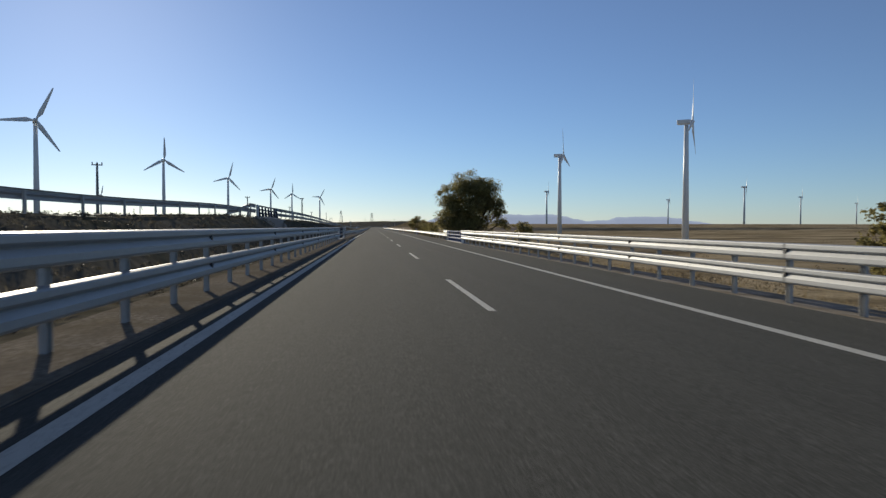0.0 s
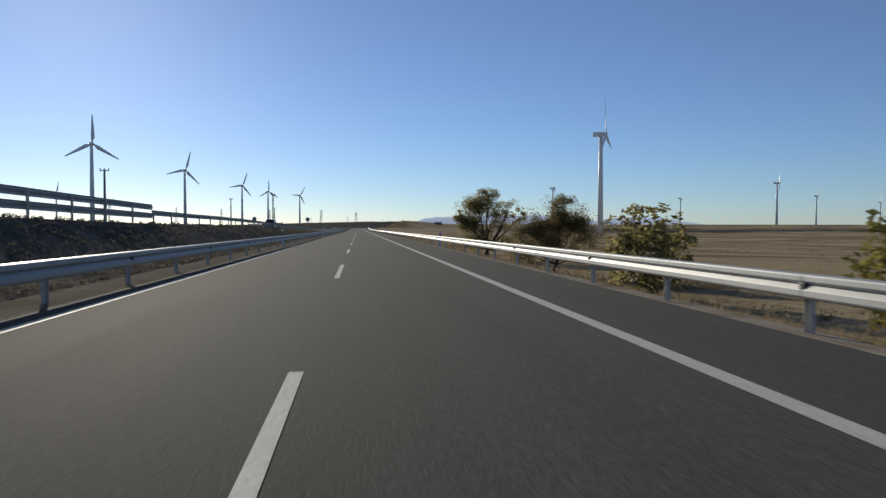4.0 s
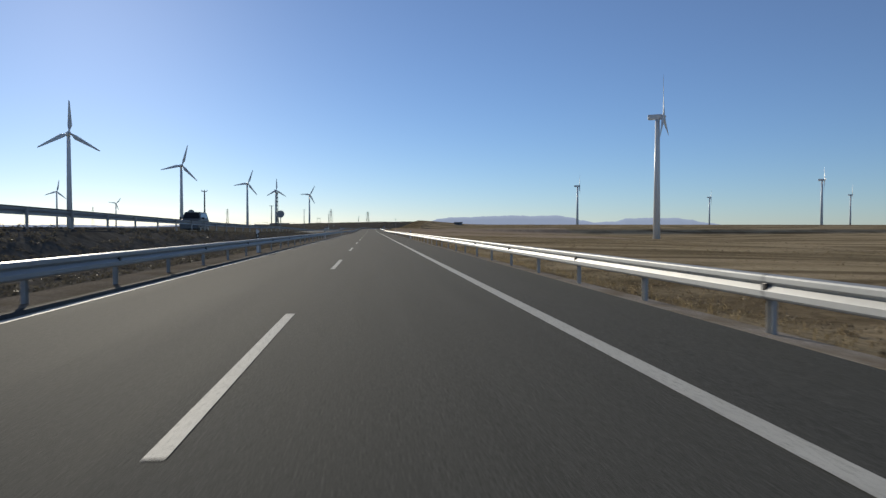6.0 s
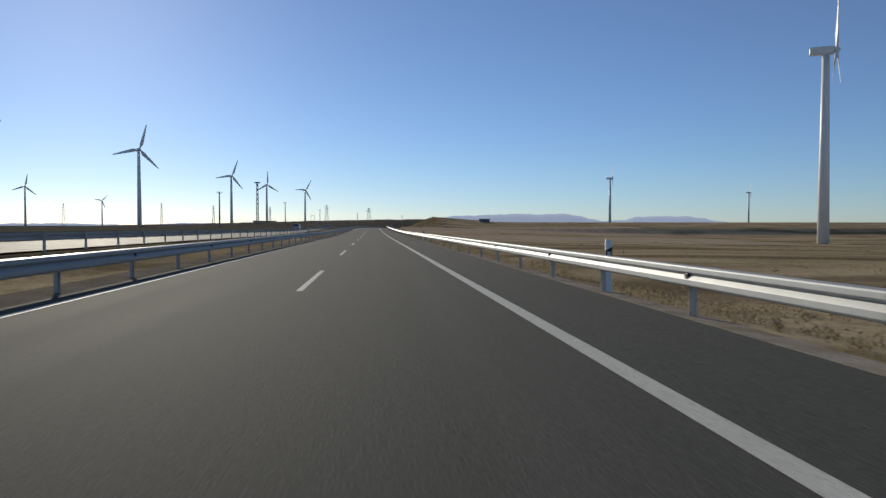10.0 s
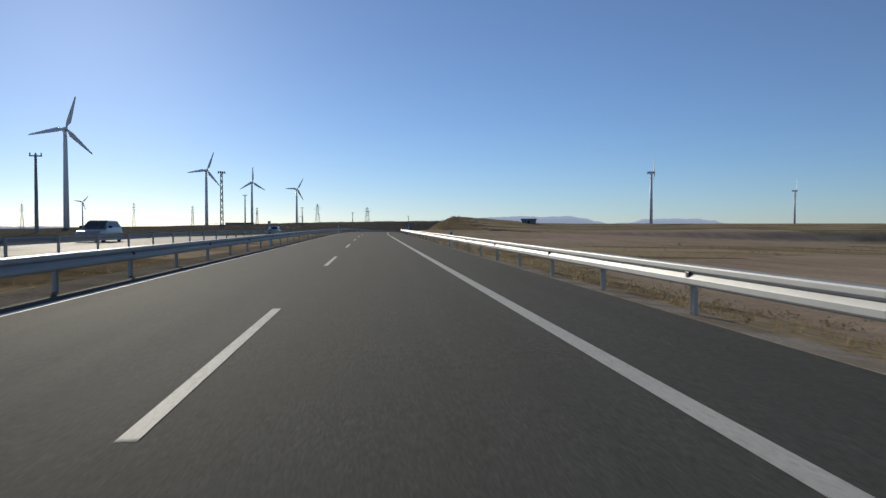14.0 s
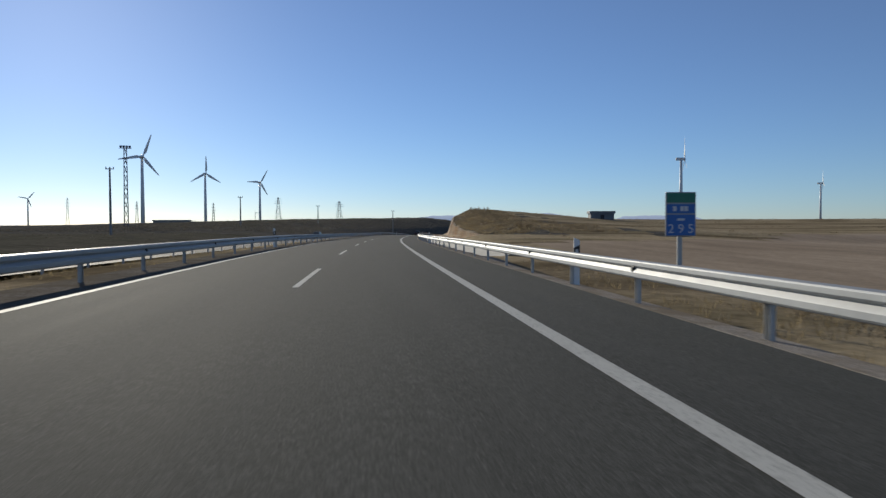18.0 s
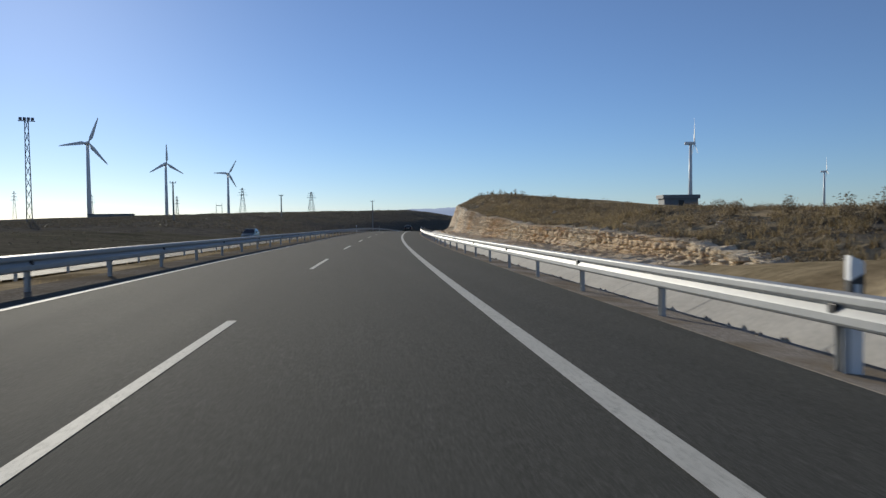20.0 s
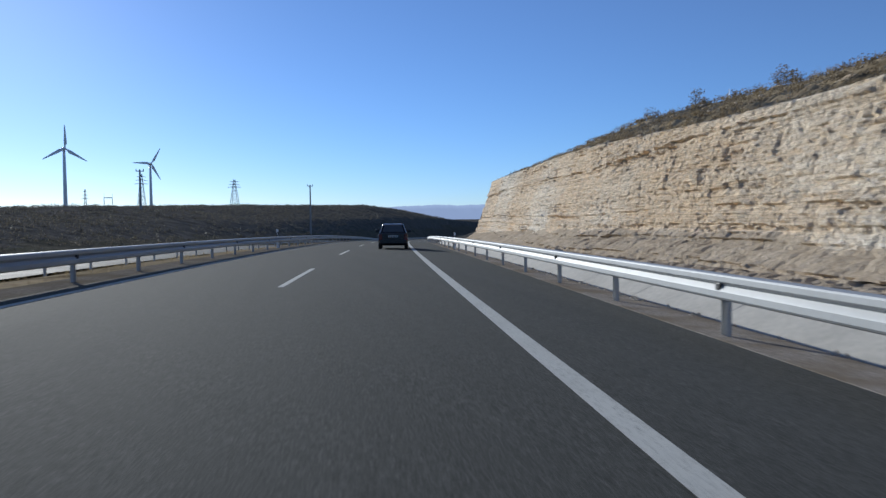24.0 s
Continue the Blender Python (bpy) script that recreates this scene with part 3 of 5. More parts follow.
for _u, _f, _lo, _hi, _what in ((RIGHT_U, True, 0.66, 1.09, "steel crash barrier by the bridge"), (-4.45, False, 0.58, 1.04, "steel median barrier")):
    guard_rail(D0, 59.8, lambda s: _u, lambda s: road_z(s, _u) + _lo, _f, "lower beam of a double " + _what, None)
    guard_rail(D0, 59.8, lambda s: _u, lambda s: road_z(s, _u) + _hi, _f, "upper beam of a double " + _what, POST_TALL, True, 2)


# ---- wind turbines ----


def turbine(x, y, base, hub, blade, spin, yaw, label, group):
    t = thing("wind_turbine", pose(x, y, base, 0, 0, yaw), label, "wind turbine", group)
    h = hub - base
    bm = bmesh.new()
    add_tube(bm, [(0, 0, -2), (0, 0, h * 0.5), (0, 0, h - 1.2)], [h * 0.030, h * 0.024, h * 0.018], 16)
    part("tower", bm, WHITE, t, smooth=True)
    bm = bmesh.new()
    k = h / 60
    add_box(bm, -1.15 * k, 1.15 * k, -2.2 * k, 4.6 * k, -1.3 * k, 1.2 * k, 0.45 * k)
    part("nacelle", bm, WHITE, t, m=pose(0, 0, h))
    bm = bmesh.new()
    add_tube(bm, [(0, -2.1 * k, 0), (0, -2.9 * k, 0), (0, -3.7 * k, 0), (0, -4.1 * k, 0)], [1.1 * k, 1.0 * k, 0.6 * k, 0.1 * k], 14)
    part("spinner", bm, WHITE, t, m=pose(0, 0, h), smooth=True)
    bm = bmesh.new()
    prev = None
    for f, c, th, tw in ((0.0, 0.5, 0.45, 0), (0.06, 0.55, 0.45, 20), (0.2, 1.25, 0.22, 16), (0.45, 0.95, 0.13, 9), (0.75, 0.6, 0.07, 4), (0.95, 0.36, 0.04, 1), (1.0, 0.08, 0.01, 0)):
        z = (0.6 * k + f * blade)
        c, th = c * k * 1.15, th * k
        ring = []
        for q in range(8):
            a = 2 * math.pi * q / 8
            px, py = math.cos(a) * c + c * 0.3 * (f > 0.1), math.sin(a) * th
            ca, sa = math.cos(radians(tw)), math.sin(radians(tw))
            ring.append(bm.verts.new((px * ca - py * sa, -3.0 * k + px * sa + py * ca, z)))
        if prev:
            for q in range(8):
                bm.faces.new((prev[q], prev[(q + 1) % 8], ring[(q + 1) % 8], ring[q]))
        prev = ring
    bm.faces.new(prev)
    mesh = to_mesh("blade", bm, True)
    for q in range(3):
        link_mesh("blade", mesh, WHITE, t, m=pose(0, 0, h) @ pose(0, 0, 0, 0, spin + 120 * q, 0))
    return t


TURBINES = [
    # x, y, base, hub, blade, spin, yaw
    (-187, 421, 1, 60, 20, 25, 30), (-188, 671, 1, 61, 20, 0, 30), (-172, 880, 2, 59, 19, 15, 30), (-169, 1220, 3, 63.5, 20, 20, 30), (-159, 1446, 4, 66, 20, 0, 30), (-118, 1630, 4, 67.5, 20, 30, 30),
    (-556, 1547, 4, 67, 20, 10, 30), (-745, 2410, 4, 75, 21, 40, 30),
    (123, 278, -4, 43, 18, 10, 60), (136.5, 525, -4, 54, 19, -10, 60), (277, 1140, 2, 58, 18, 0, 70), (1023, 1647, 6, 73, 24, 0, 60), (593, 1410, 4, 56, 18, 15, 60), (544, 1018, 3, 60, 19, 30, 60), (1030, 1455, 5, 52, 18, 20, 60),
]
for row in TURBINES:
    left = row[0] < 0
    turbine(*row, "white three-bladed wind turbine on a tapered tower" + (" seen against the sun" if left else ", sunlit, in the fields"), "wind farm")


# ---- rock cutting ----
BEDS = [0.0]
while BEDS[-1] < 9.5:
    BEDS.append(BEDS[-1] + random.choice((0.11, 0.14, 0.18, 0.22, 0.28, 0.34) if not 3.6 < BEDS[-1] < 4.5 else (0.42, 0.55, 0.62)))


def rock_point(s, z):
    """Offset of the face at s and z: beds of broken blocks with open joints, rough at first, thinly bedded further on."""
    rough = ramp(s, ((722, 1.0), (756, 0.0)))
    zz = z + 1.5 + 0.28 * noise.noise(Vector((s / 17, 0.3, 1.7))) + (0.05 + 0.05 * rough) * noise.noise(Vector((s / 1.1, z * 1.6, 8.1)))
    k = 0
    while k < len(BEDS) - 2 and zz > BEDS[k + 1]:
        k += 1
    lo, hi = BEDS[k], BEDS[k + 1]
    length = 0.22 + (0.85 + 1.05 * (1 - rough)) * (hi - lo) + 0.10 * math.sin(k * 2.3)
    c = s / length + k * 0.37 + 0.7 * noise.noise(Vector((s / 1.7, k * 1.9, 0)))
    cell, fr = math.floor(c), c - math.floor(c)
    r = noise.cell(Vector((cell * 1.7 + 0.5, k * 3.1 + 0.5, 0.5)))
    lost = noise.cell(Vector((cell * 2.1 + 0.5, k * 1.3 + 0.5, 6.5)))
    bed = noise.cell(Vector((k * 1.37 + 0.5, 7.5, 0.5))) * 0.13
    dv, dh = min(fr, 1 - fr) * length, min(zz - lo, hi - zz)
    joint = (0.03 + 0.05 * rough) * max(0.0, 1 - dv / (0.04 + 0.04 * rough)) + (0.045 + 0.02 * rough) * max(0.0, 1 - dh / 0.04)
    broken = 0.45 + 0.8 * max(0.0, noise.noise(Vector((s / 5, z / 1.2, 6))) + 0.3)
    js, jz = s + 0.15 * noise.noise(Vector((s * 2.1, z * 5, 1))), zz + 0.05 * noise.noise(Vector((s * 3, z * 7, 4)))
    chip = 0.045 * noise.cell(Vector((math.floor(js / 0.34) + 0.5, math.floor(jz / 0.085) * 3.1 + 0.5, 0.5))) + 0.04 * noise.cell(Vector((math.floor(js / 0.8) * 1.3 + 0.5, math.floor(jz / 0.16) * 2.3 + 0.5, 8.5)))
    pit = 0.15 * rough * (1 if lost > 0.62 else 0)
    lump = 0.05 * noise.noise(Vector((s / 0.3, z / 0.15, 5))) + 0.24 * noise.noise(Vector((s / 9, z / 4, 9)))
    return ((0.075 + 0.06 * rough) * r + chip + bed * (1 - 0.5 * rough)) * broken - joint - pit + lump


def rim_u(s):
    """Where the rim of the face stands."""
    return 12.5 + 0.26 * (cut_h(s) - lift(s))


def crest_z(s, u):
    """Height of the overgrown strip between the rim and the ground behind it."""
    if u > 15.9:
        return ground_z(s, u)
    q = (u - rim_u(s)) / (16.0 - rim_u(s))
    return cut_h(s) + 0.15 * q + top_rise(s, u - 6.0) - top_rise(s, rim_u(s) - 6.0) * (1 - q) - sink(s)


def sink(s):
    """The rock emerges gently from the ground where the cutting begins."""
    return 1.4 * max(0.0, 1 - (s - CUT_0) / 16) ** 1.5


_v, _f = [], []
_srows = list(np.arange(CUT_0, 655, 0.24)) + list(np.arange(655, 800, 0.115)) + list(np.arange(800, CUT_1 + 0.1, 0.24))
_nz, _shelf = 76, 12
for s in _srows:
    h = cut_h(s)
    tall = h + dip_z(s)
    rim = rim_u(s)
    batter = ramp(s, ((690, 0.16), (745, 0.26), (810, 0.36)))
    reach = ramp(s, ((690, 0.3), (745, 0.4), (800, 1.3))) * min(1.0, tall / 1.5)
    foot = rim - batter * tall - reach
    for q in range(_shelf):
        q = q / _shelf
        rubble = 0.13 * noise.noise(Vector((s / 0.5, q * 9, 2))) + 0.16 * noise.cell(Vector((math.floor(s / 0.34 + q * 3) + 0.5, q * 40 + 0.5, 0.5))) * q
        _v.append(at(s, 8.56 + (foot - 8.56) * q, 0.12 - 0.22 * min(1.0, q * 4) - sink(s) - dip_z(s) - 0.1 * (q == 0) + 0.5 * rubble))
    for j in range(_nz + 1):
        z = j / _nz * (tall + 0.1) - 0.1 - dip_z(s)
        talus = reach * min(1.0, max(0.0, 1 - (z + dip_z(s)) / (0.75 * reach + 0.1)) ** 1.4)
        u = rim - batter * (h - z) - rock_point(s, z) - talus
        _v.append(at(s, u, max(z, -0.08 - dip_z(s) + 0.05 * noise.noise(Vector((s / 0.5, 9, 2)))) - sink(s) + 0.03 * noise.noise(Vector((s / 0.4, z / 0.4, 11)))))
    for q in (0.2, 0.4, 0.6, 0.8, 1.0):
        _v.append(at(s, u + (16.0 - u) * q, h - sink(s) + 0.15 * q + top_rise(s, u + (16.0 - u) * q - 6.0) - top_rise(s, u - 6.0) * (1 - q) + 0.26 * noise.noise(Vector((s / 0.8, q * 4, 4))) + 0.12 * noise.noise(Vector((s / 0.25, q * 9, 4)))))
_k = _nz + 6 + _shelf
_f = [(i * _k + j, (i + 1) * _k + j, (i + 1) * _k + j + 1, i * _k + j + 1) for i in range(len(_srows) - 1) for j in range(_k - 1)]
rock_face = tagged(link_mesh("rock_face", raw_mesh("rock_face", _v, _f), ROCK), "beige layered limestone rock face of the road cutting", "rock face", kind="structure")
rock_face.data.materials.append(ROCK_OCHRE)
rock_face.data.materials.append(scree())
rock_face.data.materials.append(SOIL)
_ochre = []
for i in range(len(_srows) - 1):
    for j in range(_k - 1):
        w = _srows[i] + 26 * noise.noise(Vector((_srows[i] / 5, j / 5, 2))) + 14 * noise.noise(Vector((_srows[i] / 0.9, j / 2, 7))) - 10 * (j / _nz)
        over = 0.0 if j < _shelf else (j - _shelf) / _nz * (cut_h(_srows[i]) + dip_z(_srows[i]))
        loose = ramp(_srows[i], ((755, -0.4), (785, 0.95))) + 0.3 * noise.noise(Vector((_srows[i] / 2.5, 4, 1))) + 0.12 * noise.noise(Vector((_srows[i] / 0.4, over / 0.2, 3)))
        _ochre.append(3 if j > _shelf + _nz else 2 if over < loose else 1 if w < 738 else 0)
rock_face.data.polygons.foreach_set("material_index", _ochre)
# the rounded far end of the cutting
_v, _f = [], []
for i in range(19):
    a = radians(i * 10 / 2)
    for j in range(23):
        z = j / 22 * cut_h(CUT_1)
        rr = 9.0
        cx = rim_u(CUT_1) + rr - 0.36 * (cut_h(CUT_1) - z)
        o = rock_point(CUT_1 + i * 0.7, z)
        _v.append(at(CUT_1 - 0.3 + math.sin(a) * rr, cx - math.cos(a) * rr - o, z * (1 - 0.35 * i / 18) - 3.2 * (j == 0)))
_f = [(i * 23 + j, (i + 1) * 23 + j, (i + 1) * 23 + j + 1, i * 23 + j + 1) for i in range(18) for j in range(22)]
link_mesh("rock_end", raw_mesh("rock_end", _v, _f), ROCK, rock_face)
STONES = []
for q in range(5):
    bm = bmesh.new()
    bmesh.ops.create_icosphere(bm, subdivisions=1, radius=0.5)
    for v in bm.verts:
        v.co *= 0.75 + 0.5 * noise.cell(v.co * 5 + Vector((q * 3.1, 0, 0)))
        v.co.z *= 0.6
    STONES.append(to_mesh("stone", bm))
for i in range(300):
    s = random.uniform(CUT_0 + 8 if i % 2 else 740, CUT_1 - 3)
    h = cut_h(s)
    size = random.choice((0.14, 0.2, 0.28, 0.36, 0.5))
    if i % 5:
        u = rim_u(s) + random.uniform(0.4, 5.4)
        z = crest_z(s, u)
        size *= 1.2
    else:
        u, z = random.uniform(8.8, 10.2), -0.04 - dip_z(s)
    p = at(s, u, z)
    link_mesh("stone", STONES[i % 5], STONE, rock_face, m=pose(p.x, p.y, p.z, random.uniform(-20, 20), random.uniform(-20, 20), random.uniform(0, 360)) @ Matrix.Diagonal((size * 1.4, size, size, 1)))
ditch = tagged(strip("ditch", 608, 900, [(6.58, -0.14), (6.62, -0.085), (7.0, -0.30), (7.1, -0.30), (8.40, 0.36), (8.52, 0.38), (8.54, 0.0)], 4.0, CONCRETE_PALE, road_z), "pale concrete drainage ditch at the foot of the cutting", "ditch", kind="structure")
for i in range(int((900 - 608) / 4)):
    s = 608 + i * 4
    strip("joint", s - 0.02, s + 0.02, [(7.11, -0.292), (8.39, 0.362)], 1, POLE_GREY, road_z, ditch)

_v, _f = [], []
for i in range(2600):
    s = random.uniform(610, 880)
    u = 6.28 + 0.42 * random.random() ** 0.6
    r = random.choice((0.015, 0.02, 0.03, 0.03, 0.045, 0.06))
    c = at(s, u, road_z(s, u) - 0.03 - ditch_drop(s, u) + 0.3 * r)
    k = len(_v)
    for q in range(5):
        a = q * 1.2566 + random.uniform(-0.3, 0.3)
        _v.append(c + Vector((math.cos(a) * r * random.uniform(0.8, 1.3), math.sin(a) * r * random.uniform(0.8, 1.3), -0.5 * r)))
    _v.append(c + Vector((random.uniform(-0.3, 0.3) * r, random.uniform(-0.3, 0.3) * r, r * random.uniform(0.5, 0.9))))
    _f += [(k + q, k + (q + 1) % 5, k + 5) for q in range(5)]
tagged(link_mesh("gravel_stones", raw_mesh("gravel_stones", _v, _f), STONE), "loose stones on the gravel lip of the ditch", "gravel", kind="stuff")

# ---- bridge parapets ----


def parapet(s0, s1, u_of, z_of, paint, label, inner):
    """Three tubes and a kerb on flared posts; inner is the side of the traffic."""
    g = thing("parapet", Matrix.Identity(4), label, "parapet")
    a, b = at(s0, u_of(s0), z_of(s0)), at(s1, u_of(s1), z_of(s1))
    m = seg_pose(a, b, inner > 0)
    ln = (b - a).length
    for z in (0.36, 0.66, 0.97):
        bm = bmesh.new()
        add_box(bm, -0.05, ln + 0.05, -0.06, 0.06, z - 0.055, z + 0.055, 0.02)
        part("rail", bm, paint, g, m=m)
    n = round(ln / 2.0)
    bm = bmesh.new()
    v = [bm.verts.new(c) for c in ((-0.06, 0.06, 0), (-0.06, 0.30, 0), (0.06, 0.30, 0), (0.06, 0.06, 0), (-0.06, 0.05, 0.99), (-0.06, 0.15, 0.99), (0.06, 0.15, 0.99), (0.06, 0.05, 0.99))]
    for q in ((3, 2, 1, 0), (4, 5, 6, 7), (0, 1, 5, 4), (1, 2, 6, 5), (2, 3, 7, 6), (3, 0, 4, 7)):
        bm.faces.new([v[c] for c in q])
    post = to_mesh("post", bm)
    for i in range(n + 1):
        link_mesh("post", post, paint, g, m=m @ pose(ln * i / n, 0, 0))
    bm = bmesh.new()
    add_box(bm, -0.4, ln + 0.4, -0.12, 0.5, -0.25, 0.05, 0.02)
    part("kerb", bm, CONCRETE, g, "pale concrete kerb", m=m)
    for x in (-0.12, ln + 0.12):
        bm = bmesh.new()
        add_box(bm, x - 0.03, x + 0.03, -0.08, 0.12, 0.0, 1.05, 0.01)
        part("end_post", bm, WHITE, g, "white end post", m=m)
    return g


parapet(60.0, 71.3, lambda s: RIGHT_U + 0.05, lambda s: road_z(s, RIGHT_U), BLUE, "blue painted steel bridge parapet on a kerb", 1)
parapet(60.0, 69.6, lambda s: -4.5, lambda s: road_z(s, -4.5), BLUE_SHADED, "blue steel parapet of the median on the bridge", -1)
parapet(60.6, 71.6, other_u, other_z, BLUE_SHADED, "blue steel parapet of the opposite bridge against the light", 1)
for _u, _fl, _s in ((RIGHT_U, True, 71.5), (-4.45, False, 70.2)):
    _sg = 1 if _fl else -1
    _g = guard_rail(_s, _s + PITCH, lambda s: _u + 0.02 * _sg, lambda s: road_z(s, _u) + 1.06, _fl, "upper beam that bends down to the ground behind the parapet", POST_TALL, False)
    _a, _b, _c = at(_s + 4, _u + 0.06 * _sg, road_z(76, _u) + 1.06), at(_s + 6.2, _u + 0.2 * _sg, road_z(78, _u) + 0.72), at(_s + 9.5, _u + 0.9 * _sg, road_z(81, _u) - 0.02)
    _d, _e = at(_s - 0.1, _u, road_z(72, _u) + 0.69), at(P0 - PITCH - 0.2, _u, road_z(72, _u) + 0.69)
    for a, b in ((_a, _b), (_b, _c), (_d, _e)):
        link_mesh("rail_panel", BEAM, ZINC, _g, m=seg_pose(a, b, _fl) @ Matrix.Diagonal(((b - a).length / PITCH, 1, 1, 1)))
# deck edges and abutments of the underpass; edges and wing walls have their shade in a darker concrete
abut = thing("underpass_walls", Matrix.Identity(4), "grey concrete walls of the underpass below both carriageways", "concrete wall")
for _u0, _u1, _zt in ((-10.9, -10.6, other_z(66) - 0.02), (-4.75, -4.45, road_z(66, -4.5) - 0.06), (6.2, 6.5, road_z(66, 6.2) - 0.06)):
    bm = bmesh.new()
    a = at(59, 0)
    add_box(bm, _u0, _u1, 56.2, 75.0, _zt - 0.9, _zt, 0.03)
    part("deck_edge", bm, POLE_GREY, abut)
for _y in (60.5, 72.5):
    bm = bmesh.new()
    d = 4.0 if _y > 66 else -4.0
    q = [(-10.75, _y, -3.6), (-10.75, _y, 1.6), (-10.55, _y + d * 1.4, 0.6), (-10.35, _y + d * 2.2, -0.4), (-10.4, _y + d * 1.2, -3.6)]
    vs = [bm.verts.new(c) for c in q] + [bm.verts.new((c[0] + 0.35, c[1], c[2])) for c in q]
    for i in range(5):
        bm.faces.new((vs[i], vs[(i + 1) % 5], vs[5 + (i + 1) % 5], vs[5 + i]))
    bm.faces.new(vs[:5][::-1])
    bm.faces.new(vs[5:])
    bmesh.ops.recalc_face_normals(bm, faces=bm.faces)
    part("wing_wall", bm, POLE_GREY, abut)
    bm = bmesh.new()
    add_box(bm, -10.6, -4.75, _y - 0.3, _y + 0.3, -3.6, -0.25, 0.02)
    part("abutment", bm, CONCRETE, abut)


# ---- cars ----
CAR_DARK = plain("car_paint_dark", (0.012, 0.013, 0.020), 0.25, 0.3, 0.1)
CAR_WHITE = plain("car_paint_white", (0.7, 0.7, 0.7), 0.25, 0, 0.05)
CAR_SILVER = plain("car_paint_silver", (0.40, 0.41, 0.41), 0.3, 0.6, 0.05)
CAR_GREY = plain("car_paint_grey", (0.17, 0.165, 0.155), 0.5, 0.1, 0.1)
CAR_GREEN = plain("car_paint_grey_green", (0.20, 0.23, 0.22), 0.3, 0.4, 0.05)
GLASS_DARK = plain("tinted_glass", (0.015, 0.017, 0.02), 0.08, 0.0, 0.05)
LAMP_RED = plain("tail_lamp", (0.10, 0.006, 0.006), 0.25)
GLASS_GREY = plain("rear_glass", (0.07, 0.085, 0.10), 0.15, 0.2, 0.05)
# pale colour that stands in for sky reflected on the dark car's roof
ROOF_SHEEN = plain("painted_sky_sheen", (0.55, 0.57, 0.60), 0.3, 0.5, 0.05)
LAMP_CLEAR = plain("head_lamp", (0.5, 0.5, 0.5), 0.35, 0.0, 0.05)
RUBBER = plain("tyre_rubber", (0.014, 0.014, 0.014), 0.85)
ALLOY = plain("wheel_alloy", (0.4, 0.4, 0.4), 0.35, 0.8)
PLATE = plain("plate_white", (0.6, 0.6, 0.58), 0.5, 0, 0.05)


def loft(rings, caps=True):
    bm = bmesh.new()
    vs = [[bm.verts.new(c) for c in ring] for ring in rings]
    k = len(vs[0])
    for a, b in zip(vs, vs[1:]):
        for i in range(k):
            bm.faces.new((a[i], a[(i + 1) % k], b[(i + 1) % k], b[i]))
    if caps:
        bm.faces.new(vs[0][::-1])
        bm.faces.new(vs[-1])
    bmesh.ops.recalc_face_normals(bm, faces=bm.faces)
    return bm


def quad_panel(corners, thick):
    """A thin pane given by four corners, raised along its normal."""
    c = [Vector(v) for v in corners]
    n = (c[1] - c[0]).cross(c[3] - c[0]).normalized() * thick
    return loft([c, [v + n for v in c]])


